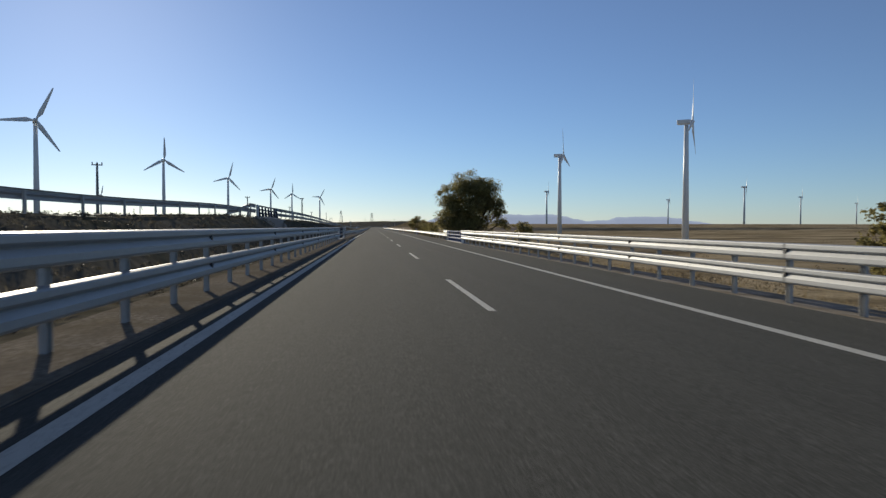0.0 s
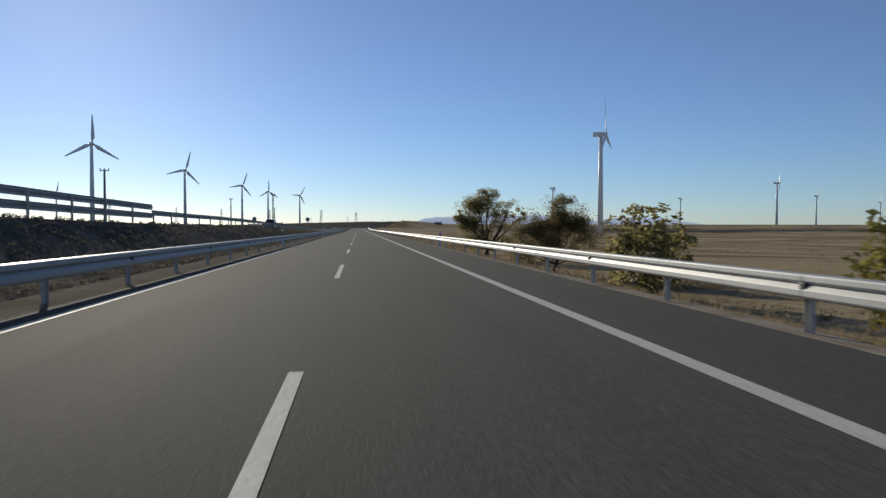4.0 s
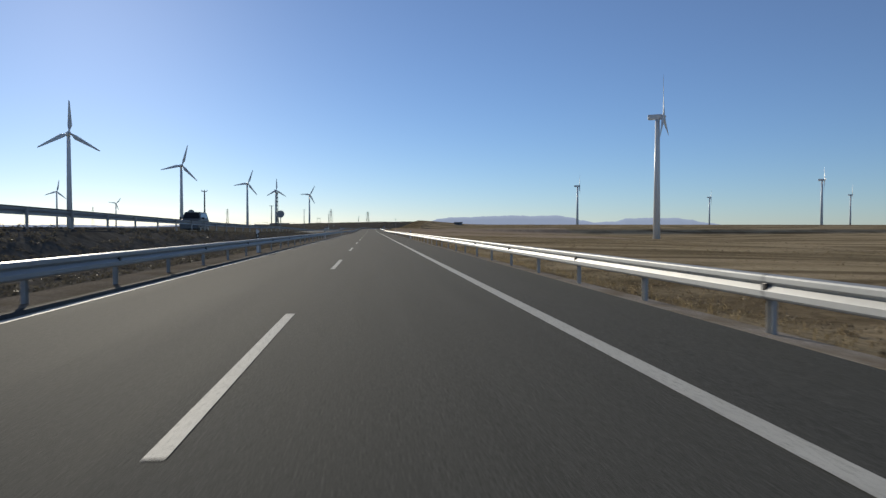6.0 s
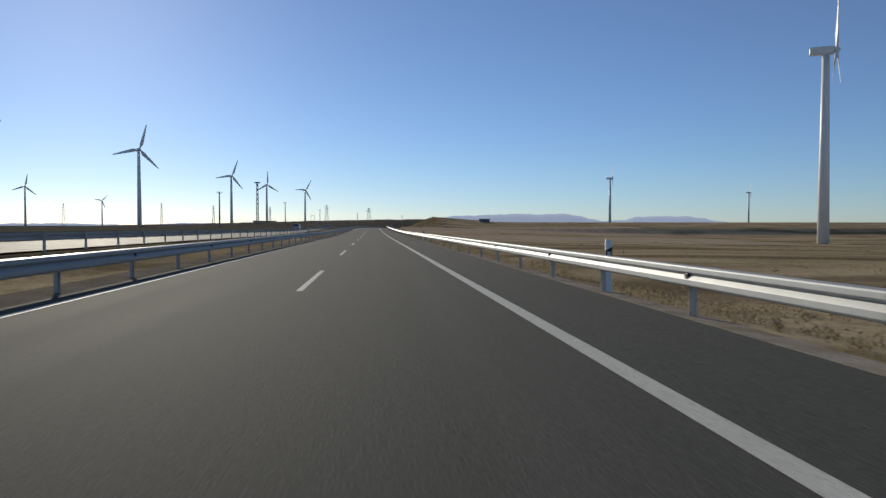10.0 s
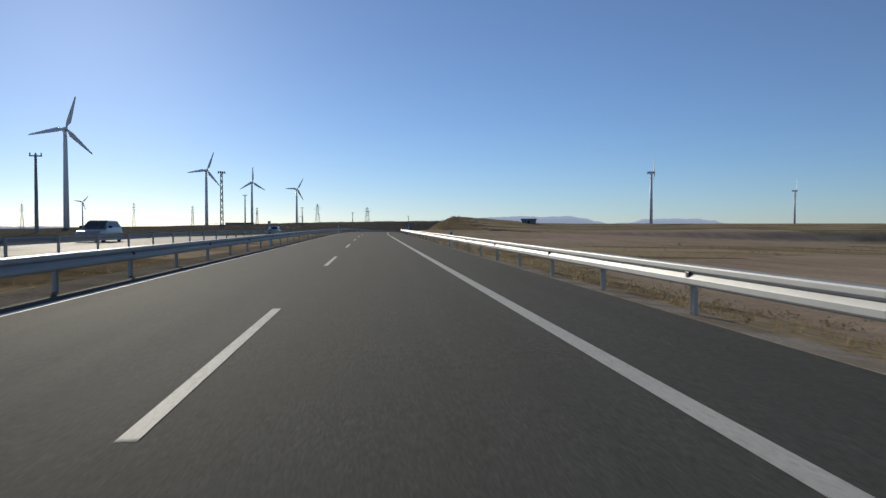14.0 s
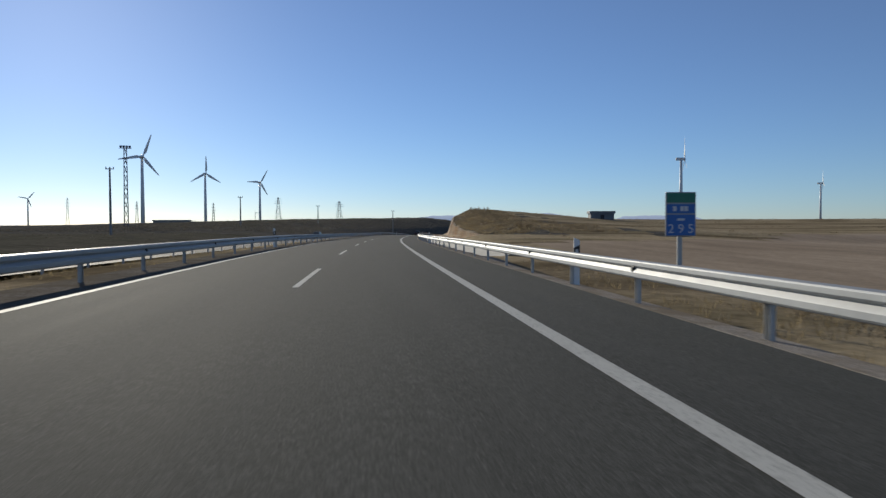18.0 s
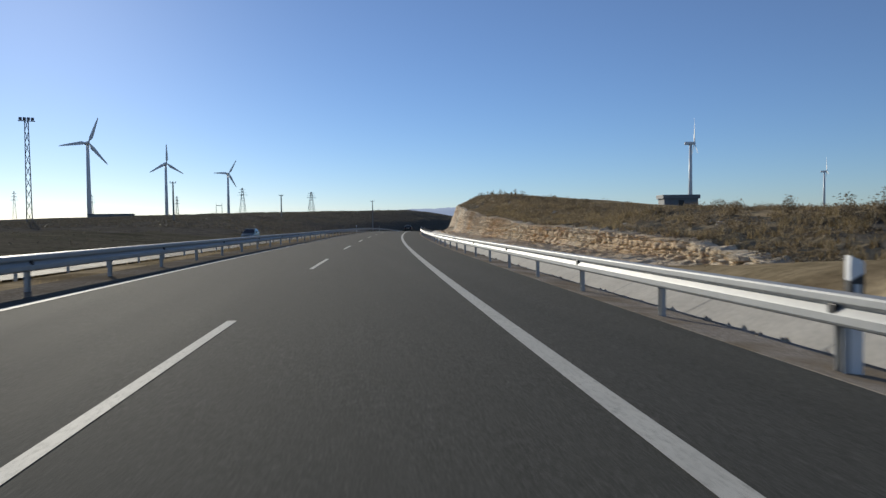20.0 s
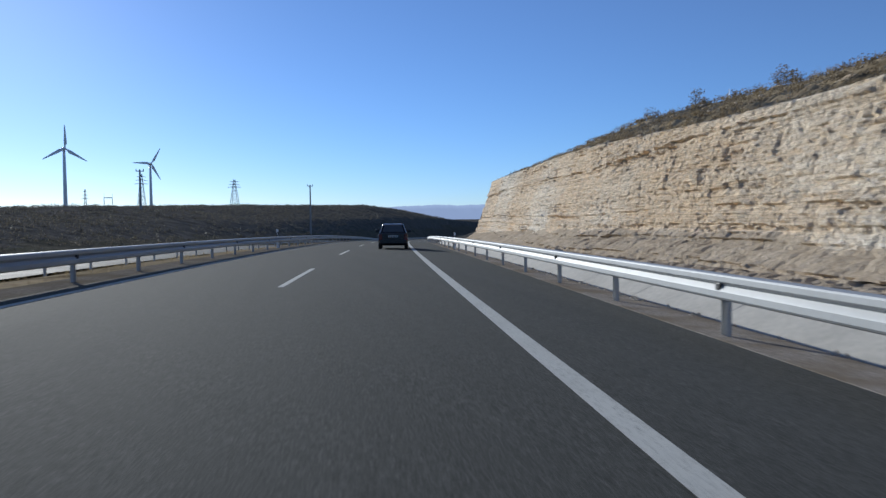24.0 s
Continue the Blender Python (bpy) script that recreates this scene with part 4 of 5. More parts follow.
def car(s, u, z, heading, paint, label, w=1.64, ln=3.8, h=1.42, van=False):
    """A hatchback or van; its front is towards +y."""
    p = at(s, u, z)
    c = thing("car", pose(p.x, p.y, p.z, 0, 0, heading - math.degrees(axis(s)[2])), label, "car")
    hw, b0, b1 = w / 2, -ln / 2, ln / 2
    belt = 0.66 * h

    def ring(y, half, lo, hi, top_in=0.06):
        return [(-half * 0.92, y, lo), (-half, y, lo + 0.14), (-half, y, lo + (hi - lo) * 0.62), (-half + top_in, y, hi), (half - top_in, y, hi), (half, y, lo + (hi - lo) * 0.62), (half, y, lo + 0.14), (half * 0.92, y, lo)]

    nose = belt * (0.95 if van else 0.80)
    part("body", loft([ring(b0, hw * 0.90, 0.34, belt - 0.06), ring(b0 + 0.12, hw * 0.98, 0.24, belt), ring(b0 + 0.9, hw, 0.20, belt), ring(b1 - 1.35, hw, 0.20, belt), ring(b1 - 0.95, hw, 0.20, nose + 0.06), ring(b1 - 0.2, hw * 0.95, 0.24, nose - 0.05), ring(b1, hw * 0.84, 0.32, nose - 0.22)]), paint, c)
    rear, front = b0 + 0.10, b1 - (0.85 if van else 1.15)
    rt, ft = (b0 + 0.22 if van else b0 + 0.50), b1 - (1.35 if van else 1.95)
    tw = hw * (0.66 if paint == CAR_DARK else 0.74)

    def cab(y, half, zz):
        return [(-half, y, zz), (half, y, zz)]

    hw -= 0.05 if paint == CAR_DARK else 0.0
    base = [(-hw + 0.07, rear, belt - 0.02), (hw - 0.07, rear, belt - 0.02), (hw - 0.07, front, belt - 0.02), (-hw + 0.07, front, belt - 0.02)]
    top = [(-tw, rt, h - 0.05), (tw, rt, h - 0.05), (tw, ft, h - 0.05), (-tw, ft, h - 0.05)]
    top2 = [(-tw * 0.86, rt + 0.12, h), (tw * 0.86, rt + 0.12, h), (tw * 0.86, ft - 0.12, h), (-tw * 0.86, ft - 0.12, h)]
    part("cabin", loft([base, top]), paint, c)
    part("roof", loft([top, top2]), ROOF_SHEEN if paint == CAR_DARK else paint, c)
    # added tube: paints the bright rim of reflected sky round the rear window
    if paint == CAR_DARK:
        bm = bmesh.new()
        add_tube(bm, [(-hw + 0.05, rear - 0.02, belt), (-tw - 0.01, rt - 0.03, h - 0.05), (tw + 0.01, rt - 0.03, h - 0.05), (hw - 0.05, rear - 0.02, belt)], [0.02, 0.032, 0.032, 0.02], 6)
        part("hatch_glint", bm, ROOF_SHEEN, c, "added pale tube round the rear hatch, coloured as reflected sky")

    def pane(name, a, b, d, e, lo, hi, side):
        """A window between the corners a-b below and d-e above."""
        A, B, D, E = (Vector(v) for v in (a, b, d, e))
        q = [A.lerp(B, side) .lerp(D.lerp(E, side), lo), A.lerp(B, 1 - side).lerp(D.lerp(E, 1 - side), lo), A.lerp(B, 1 - side).lerp(D.lerp(E, 1 - side), hi), A.lerp(B, side).lerp(D.lerp(E, side), hi)]
        part(name, quad_panel(q, 0.012), GLASS_GREY if name == "rear_window" else GLASS_DARK, c, "dark glass")

    pane("rear_window", base[0], base[1], top[0], top[1], 0.12, 0.90, 0.08)
    pane("side_window", base[1], base[2], top[1], top[2], 0.14, 0.90, 0.07)
    pane("windscreen", base[2], base[3], top[2], top[3], 0.06, 0.93, 0.06)
    hw = w / 2
    pane("side_window", base[3], base[0], top[3], top[0], 0.14, 0.90, 0.07)
    for sx in (-1, 1):
        bm = bmesh.new()
        add_box(bm, -0.09, 0.09, -0.03, 0.03, -0.17, 0.17, 0.02)
        part("tail_lamp", bm, LAMP_RED, c, "red tail lamp", m=pose(sx * hw * 0.84, b0 - 0.005, belt - 0.26))
        bm = bmesh.new()
        add_box(bm, -0.17, 0.17, -0.04, 0.04, -0.08, 0.08, 0.025)
        part("head_lamp", bm, LAMP_CLEAR, c, "clear head lamp", m=pose(sx * hw * 0.68, b1 - 0.07, nose - 0.24, 0, 0, -sx * 14))
        bm = bmesh.new()
        add_box(bm, -0.12, 0.12, -0.05, 0.05, -0.08, 0.08, 0.03)
        part("mirror", bm, BLACK, c, m=pose(sx * (hw + 0.09), front - 0.35, belt + 0.05))
        for y in (b0 + 0.62, b1 - 0.70):
            bm = bmesh.new()
            add_tube(bm, [(-0.09, 0, 0), (-0.07, 0, 0), (0.07, 0, 0), (0.09, 0, 0)], [0.25, 0.285, 0.285, 0.25], 20)
            wheel = part("wheel", bm, RUBBER, c, m=pose(sx * (hw - 0.10), y, 0.285))
            bm = bmesh.new()
            add_tube(bm, [(-0.012, 0, 0), (0.012, 0, 0)], [0.18, 0.17], 16)
            part("rim", bm, ALLOY, wheel, m=pose(sx * 0.085, 0, 0))
    bm = bmesh.new()
    add_box(bm, -hw * 0.88, hw * 0.88, -0.07, 0.06, -0.11, 0.11, 0.04)
    part("bumper", bm, paint if van else BLACK, c, m=pose(0, b0, 0.44))
    bm = bmesh.new()
    add_box(bm, -0.26, 0.26, -0.01, 0.01, -0.055, 0.055)
    plate = part("plate", bm, PLATE, c, "white plate with dark bars", m=pose(0, b0 - 0.03, belt - 0.20))
    for i in range(5):
        bm = bmesh.new()
        add_box(bm, -0.03, 0.03, -0.004, 0.004, -0.033, 0.033)
        part("bar", bm, BLACK, plate, m=pose(-0.18 + i * 0.09, -0.012, 0))
    return c


car(802, 2.25, road_z(802, 2.25), 0, CAR_DARK, "dark blue hatchback with a white plate, driving ahead in the lane")
car(262, other_u(262) - 4.0, other_z(262), 180, CAR_GREY, "dull grey van on the opposite carriageway", 1.8, 4.3, 1.85, True)
car(499, other_u(499) - 6.6, other_z(499), 180, CAR_SILVER, "silver estate car on the opposite carriageway", 1.74, 4.3, 1.46)
car(557, other_u(557) - 3.2, other_z(557), 180, CAR_WHITE, "white hatchback on the opposite carriageway", 1.68, 3.9, 1.44)
car(731, other_u(731) - 6.4, other_z(731), 180, CAR_GREEN, "pale grey car on the opposite carriageway beyond the barrier", 1.70, 4.0, 1.45)


# ---- roadside furniture ----


def delineator(s, u, z):
    p = at(s, u, z)
    d = thing("delineator", pose(p.x, p.y, p.z, 0, 0, -math.degrees(axis(s)[2])), "white plastic delineator post with a black band", "delineator", "delineators along the road")
    bm = bmesh.new()
    v = [(-0.065, -0.05), (0.065, -0.05), (0.045, 0.05), (-0.045, 0.05)]
    part("post", loft([[(a, b, 0) for a, b in v], [(a, b, 1.08) for a, b in v], [(a * 0.9, b * 0.9, 1.08 + 0.05 * (a < 0) + 0.02) for a, b in v]]), WHITE, d)
    w = [(a * 1.04, b * 1.06) for a, b in v]
    part("band", loft([[(a, b, 0.72 + 0.5 * a) for a, b in w], [(a, b, 0.96 + 0.5 * a) for a, b in w]]), BLACK, d, "black slanted band")
    bm.free()
    bm = bmesh.new()
    add_box(bm, -0.03, 0.03, -0.062, -0.05, 0.80, 0.90, 0.004)
    part("reflector", bm, PLATE, d)
    return d


_first = delineator(P0 + 64 * PITCH, 5.93, road_z(333, 6.0) - 0.12)
for _u, _list in ((5.93, (125, 177, 283, 385, 437.7, 491, 540, 588.7, 640, 752, 804)), (-4.36, (124, 176, 228, 280, 331, 385, 437, 489, 565, 617, 755, 806))):
    for _s in _list:
        if _s > 80:
            _s = rail_s(P0 + round((_s - P0) / PITCH) * PITCH - (0.4 if _u < 0 else 0))
        p = at(_s, _u - (0.17 if _u < 0 and _s > 500 else 0), (road_z(_s, 6.0) - 0.12) if _u > 0 else road_z(_s, -4.4) - 0.04)
        copy_thing(_first, pose(p.x, p.y, p.z, 0, 0, -math.degrees(axis(_s)[2])))


def writing(name, text, size, parent, m, material):
    cu = bpy.data.curves.new(name, "FONT")
    cu.body, cu.size, cu.align_x, cu.align_y, cu.extrude = text, size, "CENTER", "CENTER", 0.002
    tmp = bpy.data.objects.new(name, cu)
    mesh = bpy.data.meshes.new_from_object(tmp)
    bpy.data.objects.remove(tmp)
    return link_mesh(name, mesh, material, parent, m=m)


def km_sign(s, u, z, heading, label, face):
    p = at(s, u, z)
    g = thing("distance_sign", pose(p.x, p.y, p.z, 0, 0, heading - math.degrees(axis(s)[2])), label, "sign")
    bm = bmesh.new()
    add_box(bm, -0.045, 0.045, 0.02, 0.07, 0.0, 1.45, 0.006)
    part("post", bm, ZINC_POST, g)
    bm = bmesh.new()
    add_box(bm, -0.29, 0.29, -0.02, 0.02, 0.96, 1.80, 0.015)
    part("panel", bm, SIGN_BACK, g)
    for name, z0, z1, mat in (("number_panel", 0.98, 1.37, SIGN_BLUE), ("road_panel", 1.40, 1.57, SIGN_BLUE), ("route_panel", 1.60, 1.78, SIGN_GREEN)):
        bm = bmesh.new()
        add_box(bm, -0.27, 0.27, -0.028, -0.018, z0, z1)
        panel = part(name, bm, mat, g)
        if face and name == "number_panel":
            writing("writing", "2 9 5", 0.24, panel, pose(0, -0.03, 1.10, 90, 0, 0), PLATE)
            bm = bmesh.new()
            add_box(bm, -0.07, 0.07, -0.031, -0.027, 1.26, 1.30)
            part("bar", bm, PLATE, panel)
        if face and name == "road_panel":
            for x in (-0.12, 0.02, 0.10):
                bm = bmesh.new()
                add_box(bm, x - 0.035, x + 0.035, -0.031, -0.027, 1.44, 1.53)
                part("bar", bm, PLATE, panel)
    return g


km_sign(587.0, 7.25, lift(587) - 0.22, -4, "blue and green kilometre sign on a steel post behind the barrier", True)
km_sign(594, -20.5, lift(594) + 0.2, 180, "back of a kilometre sign beside the opposite carriageway", False)


def round_sign(s, u, z, label):
    p = at(s, u, z)
    g = thing("round_sign", pose(p.x, p.y, p.z), label, "sign", "round signs")
    bm = bmesh.new()
    add_box(bm, -0.05, 0.05, -0.04, 0.04, 0.0, 2.35, 0.008)
    part("post", bm, ZINC_POST, g)
    bm = bmesh.new()
    add_tube(bm, [(0, -0.045, 2.35), (0, -0.06, 2.35), (0, -0.075, 2.35)], [0.45, 0.46, 0.44], 32)
    part("disc", bm, SIGN_BACK, g, "grey back of a round sign")
    for zz in (2.15, 2.55):
        bm = bmesh.new()
        add_box(bm, -0.30, 0.30, -0.045, -0.02, -0.03, 0.03)
        part("bracket", bm, ZINC_POST, g, m=pose(0, -0.062, zz))
    return g


round_sign(286.5, -10.3, 0.65, "back of a round traffic sign in the median")
round_sign(287.5, -21.6, 0.75, "back of a round traffic sign on the far verge")


# ---- poles, pylons and masts ----


def power_pole(x, y, z, h, label="grey concrete power pole with a short crossarm"):
    g = thing("power_pole", pose(x, y, z, 0, 0, 12), label, "power pole", "power line poles")
    bm = bmesh.new()
    add_tube(bm, [(0, 0, -0.5), (0, 0, h * 0.5), (0, 0, h)], [0.30, 0.24, 0.17], 8)
    part("pole", bm, POLE_GREY, g)
    bm = bmesh.new()
    add_box(bm, -0.85, 0.85, -0.09, 0.09, h - 0.40, h - 0.22)
    part("crossarm", bm, POLE_GREY, g)
    for q in (-0.75, 0.0, 0.75):
        bm = bmesh.new()
        add_tube(bm, [(q, 0, h - 0.28), (q, 0, h - 0.05), (q, 0, h + 0.18)], [0.05, 0.11, 0.06], 8)
        part("insulator", bm, POLE_GREY, g)
    return g


def land(x, y):
    """Ground height under a place, by the straight road axis nearest to it."""
    s, best = 0.0, 1e18
    for i in range(0, len(AXIS), 4):
        d = (AXIS[i][0] - x) ** 2 + (AXIS[i][1] - y) ** 2
        if d < best:
            best, s, k = d, S_MIN + i * DS, i
    u = (x - AXIS[k][0]) * math.cos(AXIS[k][2]) - (y - AXIS[k][1]) * math.sin(AXIS[k][2])
    return ground_z(s, u)


for x, y, top in ((-48, 127, 12), (-48, 275, 12.5), (-48, 414, 12.5), (-48, 560, 11.7), (-48, 738, 14.2), (-36.5, 851, 12.8), (-11, 932, 12), (28, 970, 10.5)):
    z = land(x, y)
    power_pole(x, y, z, top + lift(y) - z)


def lattice(name, x, y, z, h, foot, head, arms, label, category, group=""):
    g = thing(name, pose(x, y, z, 0, 0, 20), label, category, group)
    t = max(0.10, h * 0.005)
    for sx, sy in ((-1, -1), (1, -1), (1, 1), (-1, 1)):
        bm = bmesh.new()
        add_tube(bm, [(sx * foot, sy * foot, -0.5), (sx * head, sy * head, h)], [t, t * 0.8], 5)
        part("leg", bm, DARK_STEEL, g)
    bm = bmesh.new()
    n = 9
    for i in range(n):
        za, zb = h * i / n, h * (i + 1) / n
        ra, rb = foot + (head - foot) * i / n, foot + (head - foot) * (i + 1) / n
        for sx, sy, tx, ty in ((-1, -1, 1, -1), (1, -1, 1, 1), (1, 1, -1, 1), (-1, 1, -1, -1)):
            add_tube(bm, [(sx * ra, sy * ra, za), (tx * rb, ty * rb, zb)], [t * 0.5, t * 0.5], 4)
            add_tube(bm, [(tx * ra, ty * ra, za), (sx * rb, sy * rb, zb)], [t * 0.5, t * 0.5], 4)
    part("bracing", bm, DARK_STEEL, g)
    for za, half in arms:
        bm = bmesh.new()
        add_tube(bm, [(-half, 0, za), (0, 0, za + half * 0.18), (half, 0, za)], [t * 0.5, t, t * 0.5], 5)
        add_tube(bm, [(-half, 0, za), (half, 0, za)], [t * 0.6, t * 0.6], 5)
        part("crossarm", bm, DARK_STEEL, g)
    return g


for x, y, top in ((-2.5, 1156, 23.5), (-52, 1178, 27.6), (-330, 1500, 40), (-470, 1480, 38), (-250, 1500, 36), (-170, 1560, 36)):
    z = land(x, y)
    h = top - z
    lattice("pylon", x, y, z, h, 2.2, 0.35, ((h * 0.72, 3.6), (h * 0.82, 3.0), (h * 0.92, 2.4)), "grey lattice power pylon with three crossarms", "pylon", "power pylons")
z = land(-85.6, 881)
mast = lattice("floodlight_mast", -85.6, 881, z, 35 - z, 0.8, 0.5, (), "slender lattice mast with floodlights on top", "mast")
for q in (-1.5, -0.5, 0.5, 1.5):
    bm = bmesh.new()
    add_box(bm, -0.45, 0.45, -0.35, 0.35, -0.4, 0.4, 0.06)
    part("floodlight", bm, DARK_STEEL, mast, m=pose(q * 1.1, -0.2, 35 - z + 0.2, -25, 0, 0))
bm = bmesh.new()
add_box(bm, -2.4, 2.4, -0.5, 0.5, -0.12, 0.0)
part("platform", bm, DARK_STEEL, mast, m=pose(0, 0, 35 - z - 0.4))
for x, y, w, h in ((-68, 1174, 4, 10), (-215, 1500, 9, 9), (-200, 1506, 9, 9), (-185, 1500, 9, 10), (-170, 1508, 9, 9), (-155, 1500, 9, 9), (-138, 1504, 8, 10), (-124, 1510, 8, 8)):
    g = thing("substation_gantry", pose(x, y, min(land(x, y), 5.0), 0, 0, 8), "grey steel gantry of an electrical substation", "gantry", "substation gantries")
    for q in (-w / 2, w / 2):
        bm = bmesh.new()
        add_tube(bm, [(q - 0.5, 0, -0.5), (q, 0, h)], [0.12, 0.09], 5)
        add_tube(bm, [(q + 0.5, 0, -0.5), (q, 0, h)], [0.12, 0.09], 5)
        add_tube(bm, [(q, 0, h), (q, 0, h + 2)], [0.08, 0.04], 5)
        part("leg", bm, DARK_STEEL, g)
    bm = bmesh.new()
    add_box(bm, -w / 2, w / 2, -0.2, 0.2, h - 0.5, h - 0.1)
    part("beam", bm, DARK_STEEL, g)


def shed(x, y, w, d, h, wall, label, yaw=0, roof=0.25, sink=0.1):
    g = thing("shed", pose(x, y, (land(x, y) if x > 0 else min(land(x, y), 4.5)) - sink, 0, 0, yaw), label, "shed")
    bm = bmesh.new()
    add_box(bm, -w / 2, w / 2, -d / 2, d / 2, -0.3, h, 0.02)
    part("wall", bm, wall, g)
    bm = bmesh.new()
    add_box(bm, -w / 2 - 0.3, w / 2 + 0.3, -d / 2 - 0.3, d / 2 + 0.3, h, h + roof, 0.03)
    part("roof", bm, DARK_STEEL, g, "dark flat roof")
    bm = bmesh.new()
    add_box(bm, -0.5, 0.5, -d / 2 - 0.03, -d / 2 + 0.02, 0, h * 0.8)
    part("door", bm, BLACK, g)
    return g


_low = land(70, 760)
shed(70, 760, 6.2, 3.5, 5.7 - _low, DARK_STEEL, "low dark-roofed shed on the scrubland above the cutting", -8, 0.7, 0.1)
shed(-161, 1438, 14, 7, 6.0, POLE_GREY, "grey substation building beside a turbine", 6)
shed(-165, 1311, 17, 6, 4.2, POLE_GREY, "long low building with a dark roof on the plain", 4, 0.5)
shed(-102, 1031, 21, 6, 2.4, POLE_GREY, "low grey farm shed on the hill", 4, 0.6)


# ---- trees and scrub ----


def leaf_cloud(name, centres, count, size, material, parent, flat=0.5):
    """Many small leaves round the given clump centres (x, y, z, radius)."""
    verts, faces = [], []
    for i in range(count):
        cx, cy, cz, cr = centres[random.randrange(len(centres))]
        d = Vector((random.gauss(0, 1), random.gauss(0, 1), random.gauss(0, 1))).normalized() * cr * random.random() ** 0.45
        p = Vector((cx, cy, cz)) + Vector((d.x, d.y, d.z * 0.8))
        a = Vector((random.gauss(0, 1), random.gauss(0, 1), random.gauss(0, flat))).normalized()
        b = a.cross(Vector((random.gauss(0, 1), random.gauss(0, 1), random.gauss(0, 1)))).normalized()
        w = size * random.uniform(0.6, 1.3)
        k = len(verts)
        verts += [p - a * w, p + b * w * 0.42, p + a * w, p - b * w * 0.42]
        faces.append((k, k + 1, k + 2, k + 3))
    return link_mesh(name, raw_mesh(name, verts, faces), material, parent)


def tree(s, u, h, w, label, material, leaves, leaf_size, trunk=0.16, name="tree", stems=1, low=0.12, dense=26):
    p = at(s, u)
    z = min(ground_z(s, u), ground_z(s, u + 1), ground_z(s, u - 1))
    g = thing(name, pose(p.x, p.y, z, 0, 0, random.uniform(0, 360)), label, name)
    bm = bmesh.new()
    tips = []
    for q in range(stems):
        a0 = random.uniform(0, 6.28)
        lean = 0.0 if stems == 1 else 0.16 * w
        top = Vector((math.cos(a0) * lean, math.sin(a0) * lean, h * 0.62))
        pts = [Vector((0.1 * math.cos(a0) * (stems > 1), 0.1 * math.sin(a0) * (stems > 1), -0.3))]
        for f in (0.2, 0.4, 0.6, 0.8, 1.0):
            pts.append(top * f + Vector((random.gauss(0, 0.03 * h * f), random.gauss(0, 0.03 * h * f), 0)))
        rad = [trunk * (1 - 0.75 * i / 5) for i in range(6)]
        add_tube(bm, pts, rad, 7)
        tips.append((pts[-1], 0.5))
        for k in range(9):
            i = 1 + k % 5
            base = pts[i]
            a = random.uniform(0, 6.28)
            reach = w * 0.5 * random.uniform(0.55, 0.95) * (1.05 - 0.3 * abs(i - 2.5) / 2.5)
            rise = h * random.uniform(0.05, 0.36)
            end = base + Vector((math.cos(a) * reach, math.sin(a) * reach, rise))
            mid = base.lerp(end, 0.5) + Vector((0, 0, -0.04 * h))
            r0 = rad[i] * 0.6
            add_tube(bm, [base, mid, end], [r0, r0 * 0.6, r0 * 0.2], 5)
            tips.append((end, 0.33))
            tips.append((mid, 0.24))
            for t in range(3):
                e2 = mid.lerp(end, random.random()) + Vector((random.gauss(0, 0.14 * w), random.gauss(0, 0.14 * w), random.gauss(0.03 * h, 0.08 * h)))
                add_tube(bm, [mid, e2], [r0 * 0.4, r0 * 0.1], 4, False)
                tips.append((e2, 0.2))
    part("trunk", bm, BARK, g, smooth=True)
    centres = []
    for t, k in tips:
        if low * h < t.z < h * 0.9 and math.hypot(t.x, t.y) < w * 0.46:
            centres.append((t.x, t.y, t.z, max(0.2, k * w * 0.30 * random.uniform(0.7, 1.2))))
    for k in range(int(dense * stems ** 0.5)):
        a, f = random.uniform(0, 6.28), random.random()
        zz = h * (low + (0.95 - low) * f)
        rr = w * 0.47 * math.sin(math.pi * min(1, 0.24 + 0.70 * f)) ** 0.65 * random.uniform(0.25, 1.0) ** 0.6
        centres.append((math.cos(a) * rr, math.sin(a) * rr, zz, w * random.uniform(0.07, 0.13)))
    leaf_cloud("crown", centres, leaves, leaf_size, material, g)
    return g


def lobe_tree(s, u, label, trunk, lobes, leaves, leaf_size, material, fork, name="tree"):
    """A tree whose crown is made of lobes (x, y, z, radius, share of the leaves)."""
    p = at(s, u)
    g = thing(name, pose(p.x, p.y, min(ground_z(s, u), ground_z(s, u - 1)), 0, 0, -12), label, name)
    bm = bmesh.new()
    top = Vector((0.15, 0.1, fork))
    add_tube(bm, [(0, 0, -0.4), (0.05, 0, fork * 0.5), top], [trunk * 1.2, trunk, trunk * 0.85], 9)
    crown = []
    for x, y, z, r, share in lobes:
        c = Vector((x, y, z))
        mid = top.lerp(c, 0.5) + Vector((random.gauss(0, 0.12), random.gauss(0, 0.12), -0.08 * r))
        add_tube(bm, [top, mid, c], [trunk * 0.55, trunk * 0.36, trunk * 0.16], 6)
        for k in range(max(6, int(18 * share))):
            d = Vector((random.gauss(0, 1), random.gauss(0, 1), random.gauss(0, 1))).normalized() * r * random.uniform(0.45, 1.0)
            e = c + d
            if e.z < 0.25:
                continue
            m2 = mid.lerp(c, random.uniform(0.3, 1.0))
            add_tube(bm, [m2, m2.lerp(e, 0.5) + Vector((0, 0, 0.05)), e], [trunk * 0.14, trunk * 0.08, trunk * 0.03], 4, False)
            crown.append((e.x, e.y, e.z, r * random.uniform(0.28, 0.6)))
            if share > 1.2:
                crown.append((c.x + d.x * 0.5, c.y + d.y * 0.5, c.z + d.z * 0.5, r * 0.4))
    part("trunk", bm, BARK, g, smooth=True)
    leaf_cloud("crown", crown, leaves, leaf_size, material, g)
    return g


